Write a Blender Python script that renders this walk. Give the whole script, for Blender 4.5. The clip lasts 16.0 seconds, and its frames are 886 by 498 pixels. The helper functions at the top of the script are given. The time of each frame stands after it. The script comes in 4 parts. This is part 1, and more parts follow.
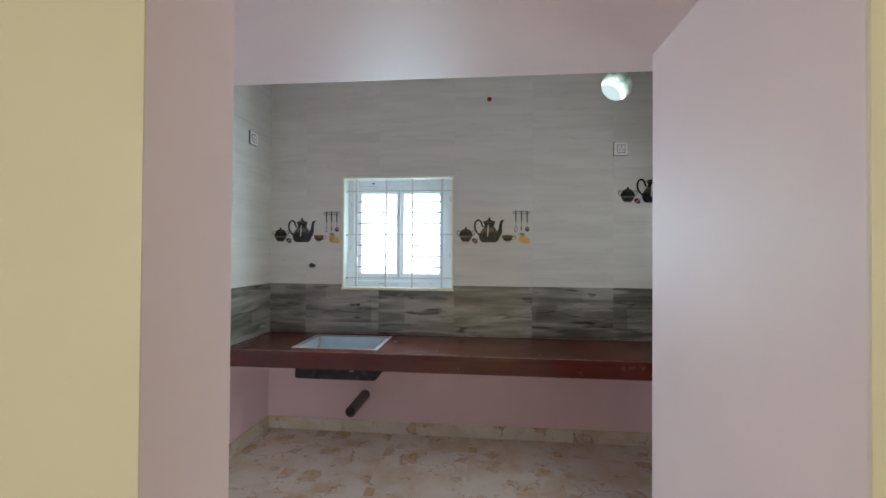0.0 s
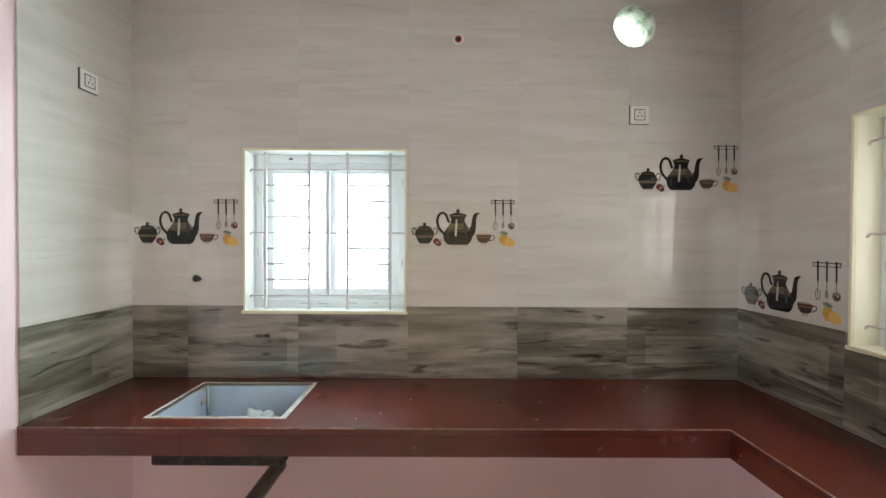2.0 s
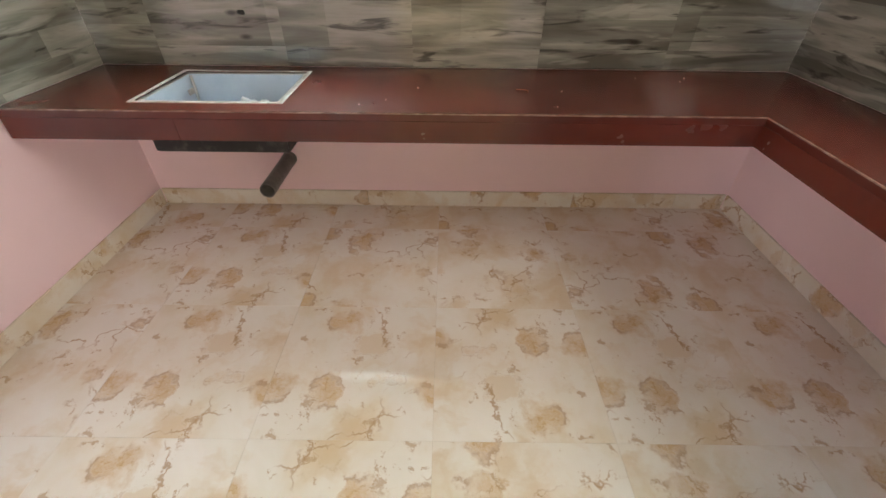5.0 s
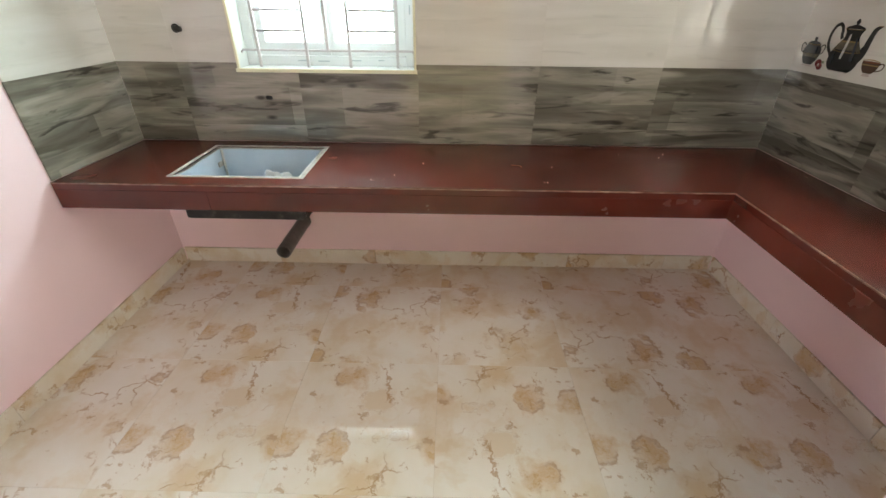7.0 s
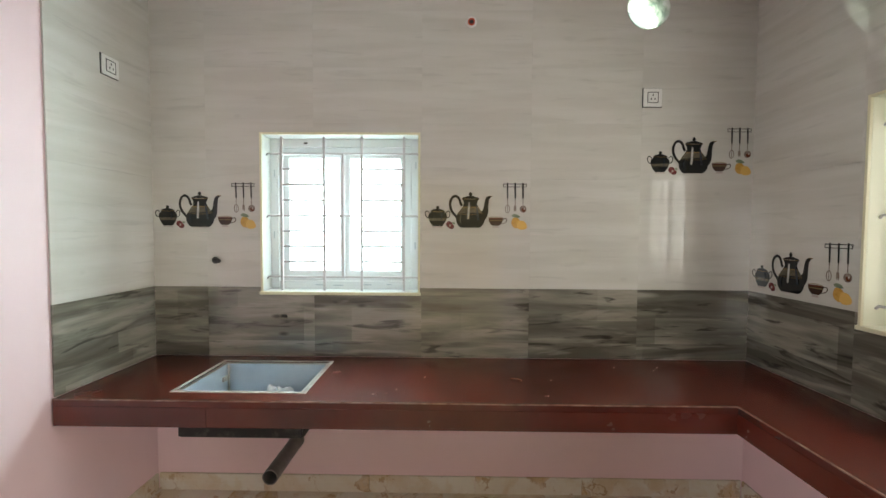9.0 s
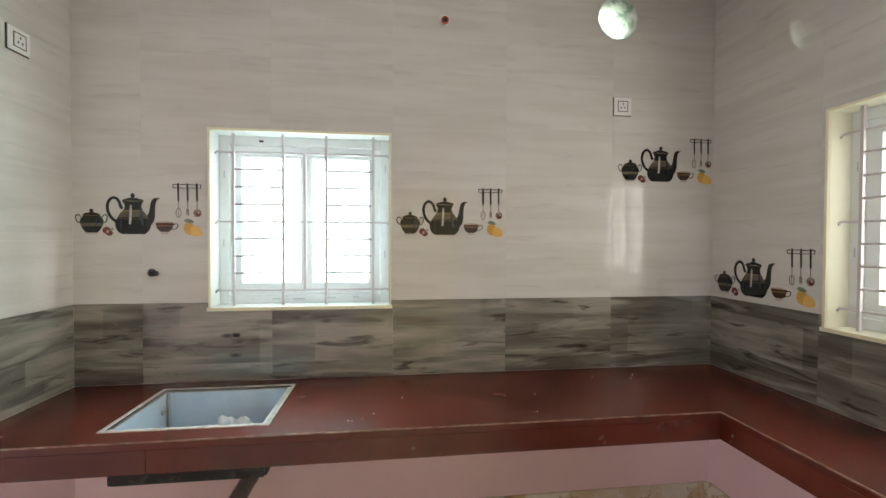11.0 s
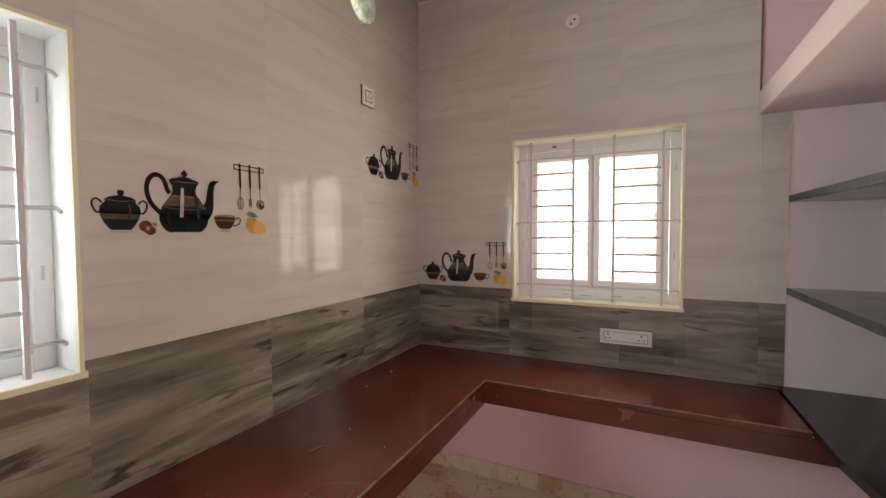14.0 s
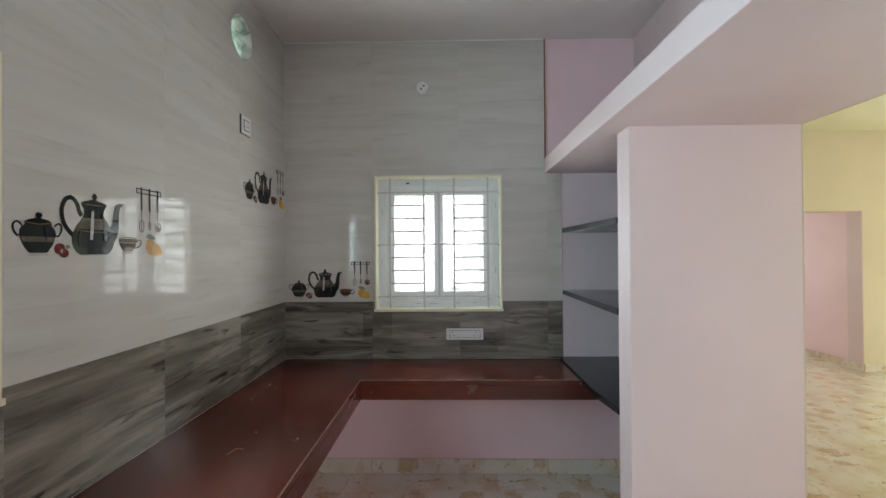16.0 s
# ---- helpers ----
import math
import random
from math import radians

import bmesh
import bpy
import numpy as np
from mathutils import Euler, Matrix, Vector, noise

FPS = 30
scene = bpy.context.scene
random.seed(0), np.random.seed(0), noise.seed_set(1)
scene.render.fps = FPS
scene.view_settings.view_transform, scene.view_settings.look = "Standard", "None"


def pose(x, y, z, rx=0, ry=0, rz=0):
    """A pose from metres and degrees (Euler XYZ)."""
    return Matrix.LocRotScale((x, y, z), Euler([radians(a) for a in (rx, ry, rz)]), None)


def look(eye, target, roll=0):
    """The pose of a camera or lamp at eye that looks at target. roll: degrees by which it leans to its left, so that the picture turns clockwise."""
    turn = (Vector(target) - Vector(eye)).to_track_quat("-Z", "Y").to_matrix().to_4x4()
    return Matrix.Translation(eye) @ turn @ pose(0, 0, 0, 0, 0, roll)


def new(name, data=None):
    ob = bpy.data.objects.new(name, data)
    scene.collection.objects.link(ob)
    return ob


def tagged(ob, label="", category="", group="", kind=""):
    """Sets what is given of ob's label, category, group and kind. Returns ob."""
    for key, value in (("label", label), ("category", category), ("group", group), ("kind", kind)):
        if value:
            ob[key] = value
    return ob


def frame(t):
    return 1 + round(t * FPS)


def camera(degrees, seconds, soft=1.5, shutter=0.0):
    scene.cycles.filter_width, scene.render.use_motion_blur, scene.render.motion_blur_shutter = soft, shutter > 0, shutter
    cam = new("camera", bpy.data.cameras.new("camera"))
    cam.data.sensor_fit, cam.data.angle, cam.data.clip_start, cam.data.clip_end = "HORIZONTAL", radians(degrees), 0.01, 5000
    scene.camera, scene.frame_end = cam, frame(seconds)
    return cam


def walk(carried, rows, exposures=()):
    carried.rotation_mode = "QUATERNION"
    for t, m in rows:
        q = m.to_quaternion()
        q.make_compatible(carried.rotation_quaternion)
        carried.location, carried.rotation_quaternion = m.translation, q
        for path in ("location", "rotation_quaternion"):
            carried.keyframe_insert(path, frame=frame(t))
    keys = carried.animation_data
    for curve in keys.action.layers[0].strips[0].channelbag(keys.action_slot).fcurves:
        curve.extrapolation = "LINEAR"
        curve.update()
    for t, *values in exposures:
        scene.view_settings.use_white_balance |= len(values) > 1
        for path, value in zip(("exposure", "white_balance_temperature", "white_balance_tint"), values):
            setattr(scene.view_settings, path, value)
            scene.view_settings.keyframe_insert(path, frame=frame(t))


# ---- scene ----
from mathutils import geometry

cam = camera(93.5, 16.0)
PATH = [
    (0, (-0.038, 0.113, 1.442), (-0.233, 2.104, 1.463), 0.4),
    (0.5, (-0.088, 0.551, 1.465), (-0.164, 2.549, 1.488), 0.4),
    (1, (-0.135, 0.869, 1.511), (-0.134, 2.869, 1.531), 0.4),
    (1.5, (-0.122, 1.057, 1.542), (-0.11, 3.057, 1.56), 0.3),
    (2, (-0.085, 1.099, 1.537), (-0.079, 3.099, 1.51), 0.3),
    (2.5, (-0.078, 1.132, 1.515), (-0.079, 3.125, 1.349), 0.3),
    (3, (-0.09, 1.169, 1.454), (-0.092, 3.126, 1.044), 0.3),
    (3.5, (-0.108, 1.206, 1.393), (-0.108, 3.069, 0.665), 0.3),
    (4, (-0.112, 1.245, 1.335), (-0.109, 2.941, 0.276), 0.5),
    (6.5, (-0.107, 1.199, 1.413), (-0.123, 2.745, 0.145), 0.6),
    (7, (-0.104, 1.15, 1.473), (-0.128, 2.864, 0.441), 0.6),
    (7.5, (-0.107, 1.098, 1.521), (-0.138, 2.965, 0.806), 0.6),
    (8, (-0.102, 1.077, 1.526), (-0.136, 3.038, 1.132), 0.5),
    (8.5, (-0.102, 1.058, 1.517), (-0.134, 3.053, 1.39), 0.4),
    (11, (-0.28, 1.204, 1.498), (-0.032, 3.188, 1.459), 0.2),
    (11.5, (-0.312, 1.335, 1.523), (0.134, 3.284, 1.46), 0.1),
    (12, (-0.429, 1.462, 1.523), (0.276, 3.332, 1.443), 0.1),
    (12.5, (-0.58, 1.583, 1.518), (0.414, 3.317, 1.432), -0.0),
    (13, (-0.668, 1.769, 1.518), (0.641, 3.279, 1.425), -0.1),
    (13.5, (-0.752, 1.942, 1.523), (0.835, 3.157, 1.437), -0.2),
    (14, (-0.847, 2.062, 1.523), (0.951, 2.934, 1.446), -0.3),
    (14.5, (-1.011, 2.089, 1.525), (0.912, 2.635, 1.466), -0.3),
    (15, (-1.164, 2.159, 1.538), (0.815, 2.445, 1.503), -0.3),
    (15.5, (-1.264, 2.261, 1.538), (0.732, 2.378, 1.528), -0.4),
    (16, (-1.328, 2.24, 1.532), (0.671, 2.279, 1.544), -0.4),
]
EXPOSURES = [(0.0, -0.58, 5950, 10), (1.0, -0.25, 6800, 11), (2.5, 0.0, 6700, 13), (3.4, 0.05, 6750, 13), (4.0, 0.28, 7150, 15), (6.5, 0.28, 7000, 11),
             (8.0, 0.14, 7000, 8), (8.7, -0.08, 6900, 9), (11.0, 0.03, 6850, 10), (11.8, -0.08, 6950, 11), (12.5, -0.31, 7700, 24), (13.2, -0.38, 8300, 33), (14.0, -0.26, 7850, 27), (14.6, -0.24, 7150, 11), (15.2, -0.34, 6450, 9), (16.0, -0.37, 6200, 8)]
walk(cam, [(t, look(eye, target, roll)) for t, eye, target, roll in PATH], EXPOSURES)

# ---- plan, in metres ----
XL, XR, YB = -1.79, 1.56, 3.40          # kitchen: west, east and north tile faces
YS, YP = 0.73, 0.97                     # partition between hall and kitchen
JAMB, PILX, PILW, PILY = -0.584, 0.484, 0.131, 1.469
CEIL = 3.0
SLAB0, SLAB1, SLABY = 2.067, 2.171, 1.591
CT, CB = 0.79, 0.674                    # counter top and underside
CY, CX = 2.77, 1.085                    # counter fronts
WIN1 = (-1.18, -0.278, 1.15, 2.055)
WIN2 = (1.886, 2.772, 1.123, 2.062)
HX0, HX1, HY0 = -3.4, 3.96, -5.2        # hall
WT = 0.23

# ---- world, sun, window light and hall fill ----
world = bpy.data.worlds.new("world")
scene.world = world
world.use_nodes = True
wn = world.node_tree.nodes
sky = wn.new("ShaderNodeTexSky")
sky.sky_type, sky.sun_disc = "NISHITA", False
sky.sun_elevation, sky.sun_rotation = radians(60), radians(200)
world.node_tree.links.new(sky.outputs[0], wn["Background"].inputs[0])
wn["Background"].inputs[1].default_value = 0.12
sun = new("sun", bpy.data.lights.new("sun", "SUN"))
sun.data.energy, sun.data.angle, sun.data.color = 1.2, radians(12), (1, 0.95, 0.88)
sun.matrix_basis = look((0, 0, 10), (-0.9, 2.4, 4.0))


def area_lamp(name, at, to, w, h, power, color):
    lamp = new(name, bpy.data.lights.new(name, "AREA"))
    lamp.data.shape, lamp.data.size, lamp.data.size_y = "RECTANGLE", w, h
    lamp.data.energy, lamp.data.color = power, color
    lamp.matrix_basis = look(at, to)


area_lamp("daylight_north", (-0.729, YB + 0.190, 1.603), (-0.729, YB - 0.755, 1.50), 0.85, 0.85, 64, (0.70, 0.94, 1.0))
area_lamp("daylight_east", (XR + 0.190, 2.329, 1.593), (XR - 0.755, 2.329, 1.49), 0.84, 0.88, 34, (0.98, 1.0, 0.95))
area_lamp("daylight_exhaust", (0.965, YB + 0.32, 2.732), (0.965, 0, 2.732), 1.4, 1.4, 40, (0.94, 1.0, 0.93))
# two added hall fill lamps, out of view, to brighten under-counter walls and hall
area_lamp("daylight_hall", (HX0 - 0.15, -3.5, 1.2), (1.5, -3.4, 1.0), 2.3, 2.2, 128, (0.95, 0.98, 0.98))
area_lamp("daylight_hall_east", (HX1 + 0.35, -4.3, 1.2), (0, -4.2, 0.9), 1.3, 2.1, 150, (0.96, 1.0, 0.95))
area_lamp("daylight_room", (HX1 + 3.15, -1.2, 1.5), (HX1 + 0.8, -2.2, 0.9), 1.1, 1.1, 45, (0.98, 1.0, 0.96))


# ---- materials ----
class Mat:
    """A node material with a Principled shader and short ways to wire it."""

    def __init__(self, name, color=(0.8, 0.8, 0.8), rough=0.5, metal=0.0, **more):
        self.m = bpy.data.materials.new(name)
        self.m.use_nodes = True
        self.t = self.m.node_tree
        self.b = self.t.nodes["Principled BSDF"]
        self.put("Base Color", (*color, 1))
        self.put("Roughness", rough)
        self.put("Metallic", metal)
        for key, value in more.items():
            self.put(key.replace("_", " "), value)

    def put(self, key, value):
        if isinstance(value, bpy.types.NodeSocket):
            self.t.links.new(value, self.b.inputs[key])
        else:
            self.b.inputs[key].default_value = value

    def node(self, kind, ins=None, **props):
        n = self.t.nodes.new("ShaderNode" + kind)
        if "operation" in props:
            n.operation = props["operation"]
        if "feature" in props:
            n.feature = props["feature"]
        if "data_type" in props:
            n.data_type = props["data_type"]
        if "blend_type" in props:
            n.blend_type = props["blend_type"]
        for key, value in (ins or {}).items():
            if isinstance(value, bpy.types.NodeSocket):
                self.t.links.new(value, n.inputs[key])
            else:
                n.inputs[key].default_value = value
        return n

    def coords(self, scale=(1, 1, 1), jitter=0.0, turn=(0, 0, 0)):
        v = self.node("TexCoord").outputs["Object"]
        if jitter:
            r = self.node("ObjectInfo").outputs["Random"]
            k = self.node("Math", {0: r, 1: jitter}, operation="MULTIPLY").outputs[0]
            v = self.node("VectorMath", {0: v, 1: self.node("CombineXYZ", {0: k, 1: k, 2: k}).outputs[0]}, operation="ADD").outputs[0]
        return self.node("Mapping", {"Vector": v, "Scale": scale, "Rotation": turn}).outputs[0]

    def noise(self, vec, scale, detail=4.0, rough=0.55, distort=0.0):
        return self.node("TexNoise", {"Vector": vec, "Scale": scale, "Detail": detail, "Roughness": rough, "Distortion": distort}).outputs["Fac"]

    def ramp(self, fac, *stops):
        n = self.node("ValToRGB", {"Fac": fac})
        e = n.color_ramp.elements
        while len(e) < len(stops):
            e.new(0.5)
        for el, (p, c) in zip(e, stops):
            el.position, el.color = p, (*c, 1) if len(c) == 3 else c
        return n.outputs["Color"]

    def mix(self, fac, a, b, blend="MIX"):
        n = self.node("Mix", data_type="RGBA", blend_type=blend)
        for i, v in ((0, fac), (6, a), (7, b)):
            if isinstance(v, bpy.types.NodeSocket):
                self.t.links.new(v, n.inputs[i])
            else:
                n.inputs[i].default_value = (*v, 1) if isinstance(v, tuple) else v
        return n.outputs[2]

    def bump(self, height, strength=0.1, distance=0.002):
        self.put("Normal", self.node("Bump", {"Height": height, "Strength": strength, "Distance": distance}).outputs[0])


def g(v):
    return (v, v, v)


def paint(name, color, rough=0.55):
    """Rolled emulsion paint: faint blotches and roller stipple."""
    m = Mat(name, color, rough)
    c = m.coords()
    big = m.noise(c, 1.3, 3)
    low, high = tuple(x * 0.95 for x in color), tuple(min(x * 1.03, 1) for x in color)
    col = m.ramp(big, (0.3, low), (0.7, high))
    scuff = m.noise(m.coords((3, 3, 1.2)), 5.0, 6, 0.7)
    m.put("Base Color", m.mix(m.ramp(scuff, (0.62, g(0)), (0.8, g(0.22))), col, tuple(x * 0.85 for x in color)))
    m.bump(m.noise(c, 240, 2), 0.12, 0.001)
    return m.m


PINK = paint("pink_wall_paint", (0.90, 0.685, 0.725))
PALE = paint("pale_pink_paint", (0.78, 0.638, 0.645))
YELLOW = paint("pale_yellow_paint", (0.70, 0.61, 0.445))
LIME = paint("pale_lime_ceiling_paint", (0.75, 0.745, 0.53))
WHITE = paint("white_ceiling_paint", (0.78, 0.72, 0.70))
LAVENDER = paint("lavender_niche_paint", (0.86, 0.76, 0.80))
CREAM = paint("cream_reveal_paint", (0.80, 0.755, 0.55), 0.4)


def wood_tile(name, base, dark, light, contrast, spread):
    """Glazed wall tile printed with weathered horizontal boards; each tile shows another part of the print."""
    m = Mat(name, base, 0.07, 0.0, Specular_IOR_Level=0.85)
    v = m.coords((1, 1, 1), 37.0)
    bands = m.noise(m.node("Mapping", {"Vector": v, "Scale": (0.9, 0.9, 9.0)}).outputs[0], 1.6, 3, 0.5, 0.3)
    streak = m.noise(m.node("Mapping", {"Vector": v, "Scale": (1.5, 1.5, 15.0)}).outputs[0], 2.0, 4, 0.55, 0.6)
    fine = m.noise(m.node("Mapping", {"Vector": v, "Scale": (9, 9, 150.0)}).outputs[0], 2.0, 5, 0.7, 0.2)
    blot = m.noise(m.node("Mapping", {"Vector": v, "Scale": (3.0, 3.0, 7.0)}).outputs[0], 2.2, 3, 0.5)
    xyz = m.node("SeparateXYZ", {0: v})
    row = m.node("Math", {0: m.node("Math", {0: xyz.outputs[2], 1: 9.6}, operation="MULTIPLY").outputs[0]}, operation="FLOOR").outputs[0]
    along = m.node("Math", {0: xyz.outputs[0], 1: m.node("Math", {0: row, 1: 0.377}, operation="MULTIPLY").outputs[0]}, operation="ADD").outputs[0]
    seg = m.node("Math", {0: m.node("Math", {0: along, 1: 2.4}, operation="MULTIPLY").outputs[0]}, operation="FLOOR").outputs[0]
    plank = m.node("TexWhiteNoise", {"Vector": m.node("CombineXYZ", {0: seg, 1: 0.0, 2: row}).outputs[0]}).outputs["Value"]
    bands = m.node("Math", {0: bands, 1: m.node("MapRange", {0: plank, 3: -0.5 * spread, 4: 0.5 * spread}).outputs[0]}, operation="ADD").outputs[0]
    col = m.ramp(bands, (0.36, dark), (0.5, base), (0.64, light))
    col = m.mix(m.ramp(streak, (0.59, g(0)), (0.71, g(contrast * 1.8))), col, tuple(x * 0.42 for x in dark))
    col = m.mix(m.ramp(fine, (0.45, g(0)), (0.75, g(contrast * 0.15))), col, tuple(x * 0.6 for x in dark))
    col = m.mix(m.ramp(blot, (0.5, g(0)), (0.7, g(contrast * 0.8))), col, light)
    knots = m.node("TexVoronoi", {"Vector": m.node("Mapping", {"Vector": v, "Scale": (3.2, 3.2, 5.5)}).outputs[0], "Scale": 1.0}).outputs["Distance"]
    col = m.mix(m.ramp(knots, (0.03, g(contrast * 1.1)), (0.085, g(0))), col, tuple(x * 0.3 for x in dark))
    tone = m.node("MapRange", {0: m.node("ObjectInfo").outputs["Random"], 3: 0.985, 4: 1.012}).outputs[0]
    col = m.mix(1.0, col, m.node("CombineColor", {0: tone, 1: tone, 2: tone}).outputs[0], "MULTIPLY")
    m.put("Base Color", col)
    m.put("Roughness", m.ramp(m.noise(m.coords(), 6, 4), (0.3, g(0.025)), (0.75, g(0.06))))
    m.bump(m.noise(m.coords(), 5, 1), 0.010, 0.003)
    return m.m


def board_tile(name):
    """Glazed wall tile printed with weathered grey boards: rows of planks of uneven tone, black streaks and knots."""
    m = Mat(name, (0.2, 0.19, 0.16), 0.05, 0.0, Specular_IOR_Level=0.85)
    v = m.coords((1, 1, 1), 37.0)
    xyz = m.node("SeparateXYZ", {0: v})
    row = m.node("Math", {0: m.node("Math", {0: xyz.outputs[2], 1: 5.2}, operation="MULTIPLY").outputs[0]}, operation="FLOOR").outputs[0]
    along = m.node("Math", {0: xyz.outputs[0], 1: m.node("Math", {0: row, 1: 0.377}, operation="MULTIPLY").outputs[0]}, operation="ADD").outputs[0]
    seg = m.node("Math", {0: m.node("Math", {0: along, 1: 1.3}, operation="MULTIPLY").outputs[0]}, operation="FLOOR").outputs[0]
    plank = m.node("TexWhiteNoise", {"Vector": m.node("CombineXYZ", {0: seg, 1: 0.0, 2: row}).outputs[0]}).outputs["Value"]
    bands = m.noise(m.node("Mapping", {"Vector": v, "Scale": (0.9, 0.9, 7.5)}).outputs[0], 1.7, 4, 0.5, 0.6)
    shade = m.node("Math", {0: bands, 1: m.node("MapRange", {0: plank, 3: -0.09, 4: 0.09}).outputs[0]}, operation="ADD").outputs[0]
    col = m.ramp(shade, (0.30, (0.098, 0.090, 0.070)), (0.48, (0.185, 0.174, 0.142)), (0.66, (0.335, 0.312, 0.262)))
    grain = m.noise(m.node("Mapping", {"Vector": v, "Scale": (5, 5, 70.0)}).outputs[0], 2.0, 4, 0.6, 0.3)
    col = m.mix(m.ramp(grain, (0.45, g(0)), (0.75, g(0.2))), col, (0.075, 0.068, 0.054))
    streak = m.noise(m.node("Mapping", {"Vector": v, "Scale": (1.7, 1.7, 11.5)}).outputs[0], 2.0, 4, 0.55, 0.9)
    col = m.mix(m.ramp(streak, (0.585, g(0)), (0.68, g(0.82))), col, (0.036, 0.031, 0.024))
    pale = m.noise(m.node("Mapping", {"Vector": v, "Scale": (1.2, 1.2, 8.0)}).outputs[0], 2.3, 3, 0.5, 0.6)
    col = m.mix(m.ramp(pale, (0.58, g(0)), (0.70, g(0.55))), col, (0.40, 0.375, 0.32))
    knots = m.node("TexVoronoi", {"Vector": m.node("Mapping", {"Vector": v, "Scale": (2.6, 2.6, 6.5), "Rotation": (0, 0.25, 0)}).outputs[0], "Scale": 1.0}).outputs["Distance"]
    col = m.mix(m.ramp(knots, (0.035, g(0.9)), (0.10, g(0))), col, (0.028, 0.024, 0.019))
    m.put("Base Color", col)
    m.put("Roughness", m.ramp(m.noise(m.coords(), 6, 4), (0.3, g(0.025)), (0.75, g(0.06))))
    m.bump(m.noise(m.coords(), 5, 1), 0.010, 0.003)
    return m.m


LIGHT_TILE = wood_tile("light_wood_tile", (0.62, 0.60, 0.555), (0.585, 0.565, 0.52), (0.65, 0.63, 0.59), 0.10, 0.06)
DARK_TILE = board_tile("grey_board_tile")
GROUT = Mat("grey_grout", (0.58, 0.50, 0.40), 0.9).m


def marble(name, jitter, prints=3.0):
    """Polished cream vitrified tile, a few prints only: ochre blooms with crisp crinkled edges, pale rings, dark spots and thin veins."""
    m = Mat(name, (0.6, 0.5, 0.4), 0.12, Specular_IOR_Level=0.55)
    rnd = m.node("ObjectInfo").outputs["Random"]
    step = m.node("Math", {0: m.node("Math", {0: rnd, 1: prints}, operation="MULTIPLY").outputs[0]}, operation="FLOOR").outputs[0]
    k = m.node("Math", {0: step, 1: jitter}, operation="MULTIPLY").outputs[0]
    v = m.node("VectorMath", {0: m.coords(), 1: m.node("CombineXYZ", {0: k, 1: k, 2: k}).outputs[0]}, operation="ADD").outputs[0]

    def warped(scale, amount, detail=4.0):
        n = m.node("TexNoise", {"Vector": v, "Scale": scale, "Detail": detail, "Roughness": 0.6}).outputs["Color"]
        return m.node("VectorMath", {0: v, 1: m.node("VectorMath", {0: n, "Scale": amount}, operation="SCALE").outputs[0]}, operation="ADD").outputs[0]

    def times(a, b):
        return m.node("Math", {0: a, 1: b}, operation="MULTIPLY").outputs[0]

    wv = warped(7.0, 0.20)
    crisp = warped(9.0, 0.23, 6.0)
    col = m.ramp(m.noise(v, 2.8, 4, 0.55, 0.3), (0.36, (0.82, 0.785, 0.72)), (0.54, (0.775, 0.715, 0.62)), (0.72, (0.71, 0.60, 0.44)))
    col = m.mix(m.ramp(m.noise(wv, 4.2, 4, 0.55, 0.4), (0.50, g(0)), (0.68, g(0.55))), col, (0.64, 0.46, 0.25))
    grain = m.noise(crisp, 30, 5, 0.65, 0.8)
    cell = m.node("TexVoronoi", {"Vector": crisp, "Scale": 5.4})
    far, pick = cell.outputs["Distance"], m.node("SeparateXYZ", {0: cell.outputs["Color"]})
    bloom = m.ramp(pick.outputs[0], (0.60, g(0)), (0.62, g(1)))
    body = times(m.ramp(far, (0.20, g(0.80)), (0.47, g(0))), bloom)
    col = m.mix(times(body, m.ramp(grain, (0.35, g(0.55)), (0.6, g(1)))), col, (0.58, 0.36, 0.145))
    edge = times(m.ramp(far, (0.27, g(0)), (0.36, g(0.55)), (0.42, g(0))), times(bloom, m.ramp(m.noise(v, 9, 2), (0.48, g(0)), (0.56, g(1)))))
    col = m.mix(edge, col, (0.36, 0.19, 0.085))
    fold = times(body, m.ramp(grain, (0.60, g(0)), (0.68, g(0.7))))
    col = m.mix(fold, col, (0.38, 0.21, 0.095))
    oval = m.ramp(pick.outputs[1], (0.70, g(0)), (0.72, g(1)))
    rim = times(m.ramp(far, (0.34, g(0)), (0.39, g(0.4)), (0.43, g(0))), times(oval, m.ramp(grain, (0.42, g(0)), (0.54, g(1)))))
    col = m.mix(times(m.ramp(far, (0.30, g(0.4)), (0.36, g(0))), oval), col, (0.66, 0.49, 0.30))
    col = m.mix(rim, col, (0.46, 0.27, 0.12))
    spot = m.node("TexVoronoi", {"Vector": crisp, "Scale": 3.1})
    spots = times(m.ramp(spot.outputs["Distance"], (0.045, g(0.9)), (0.075, g(0))), m.ramp(m.node("SeparateXYZ", {0: spot.outputs["Color"]}).outputs[2], (0.55, g(0)), (0.57, g(1))))
    col = m.mix(spots, col, (0.17, 0.075, 0.055))
    flecks = m.noise(crisp, 12, 5, 0.6)
    col = m.mix(m.ramp(flecks, (0.62, g(0)), (0.67, g(0.65))), col, (0.46, 0.285, 0.14))
    cells = m.node("TexVoronoi", {"Vector": wv, "Scale": 2.6}, feature="DISTANCE_TO_EDGE").outputs["Distance"]
    vein = times(m.ramp(cells, (0.004, g(1)), (0.016, g(0))), m.ramp(m.noise(v, 5.0, 2), (0.50, g(0)), (0.60, g(0.75))))
    col = m.mix(vein, col, (0.44, 0.265, 0.13))
    m.put("Base Color", col)
    m.put("Roughness", m.ramp(m.noise(m.coords(), 9, 5, 0.7), (0.35, g(0.04)), (0.75, g(0.10))))
    m.bump(m.noise(m.coords(), 4, 2), 0.02, 0.004)
    return m.m


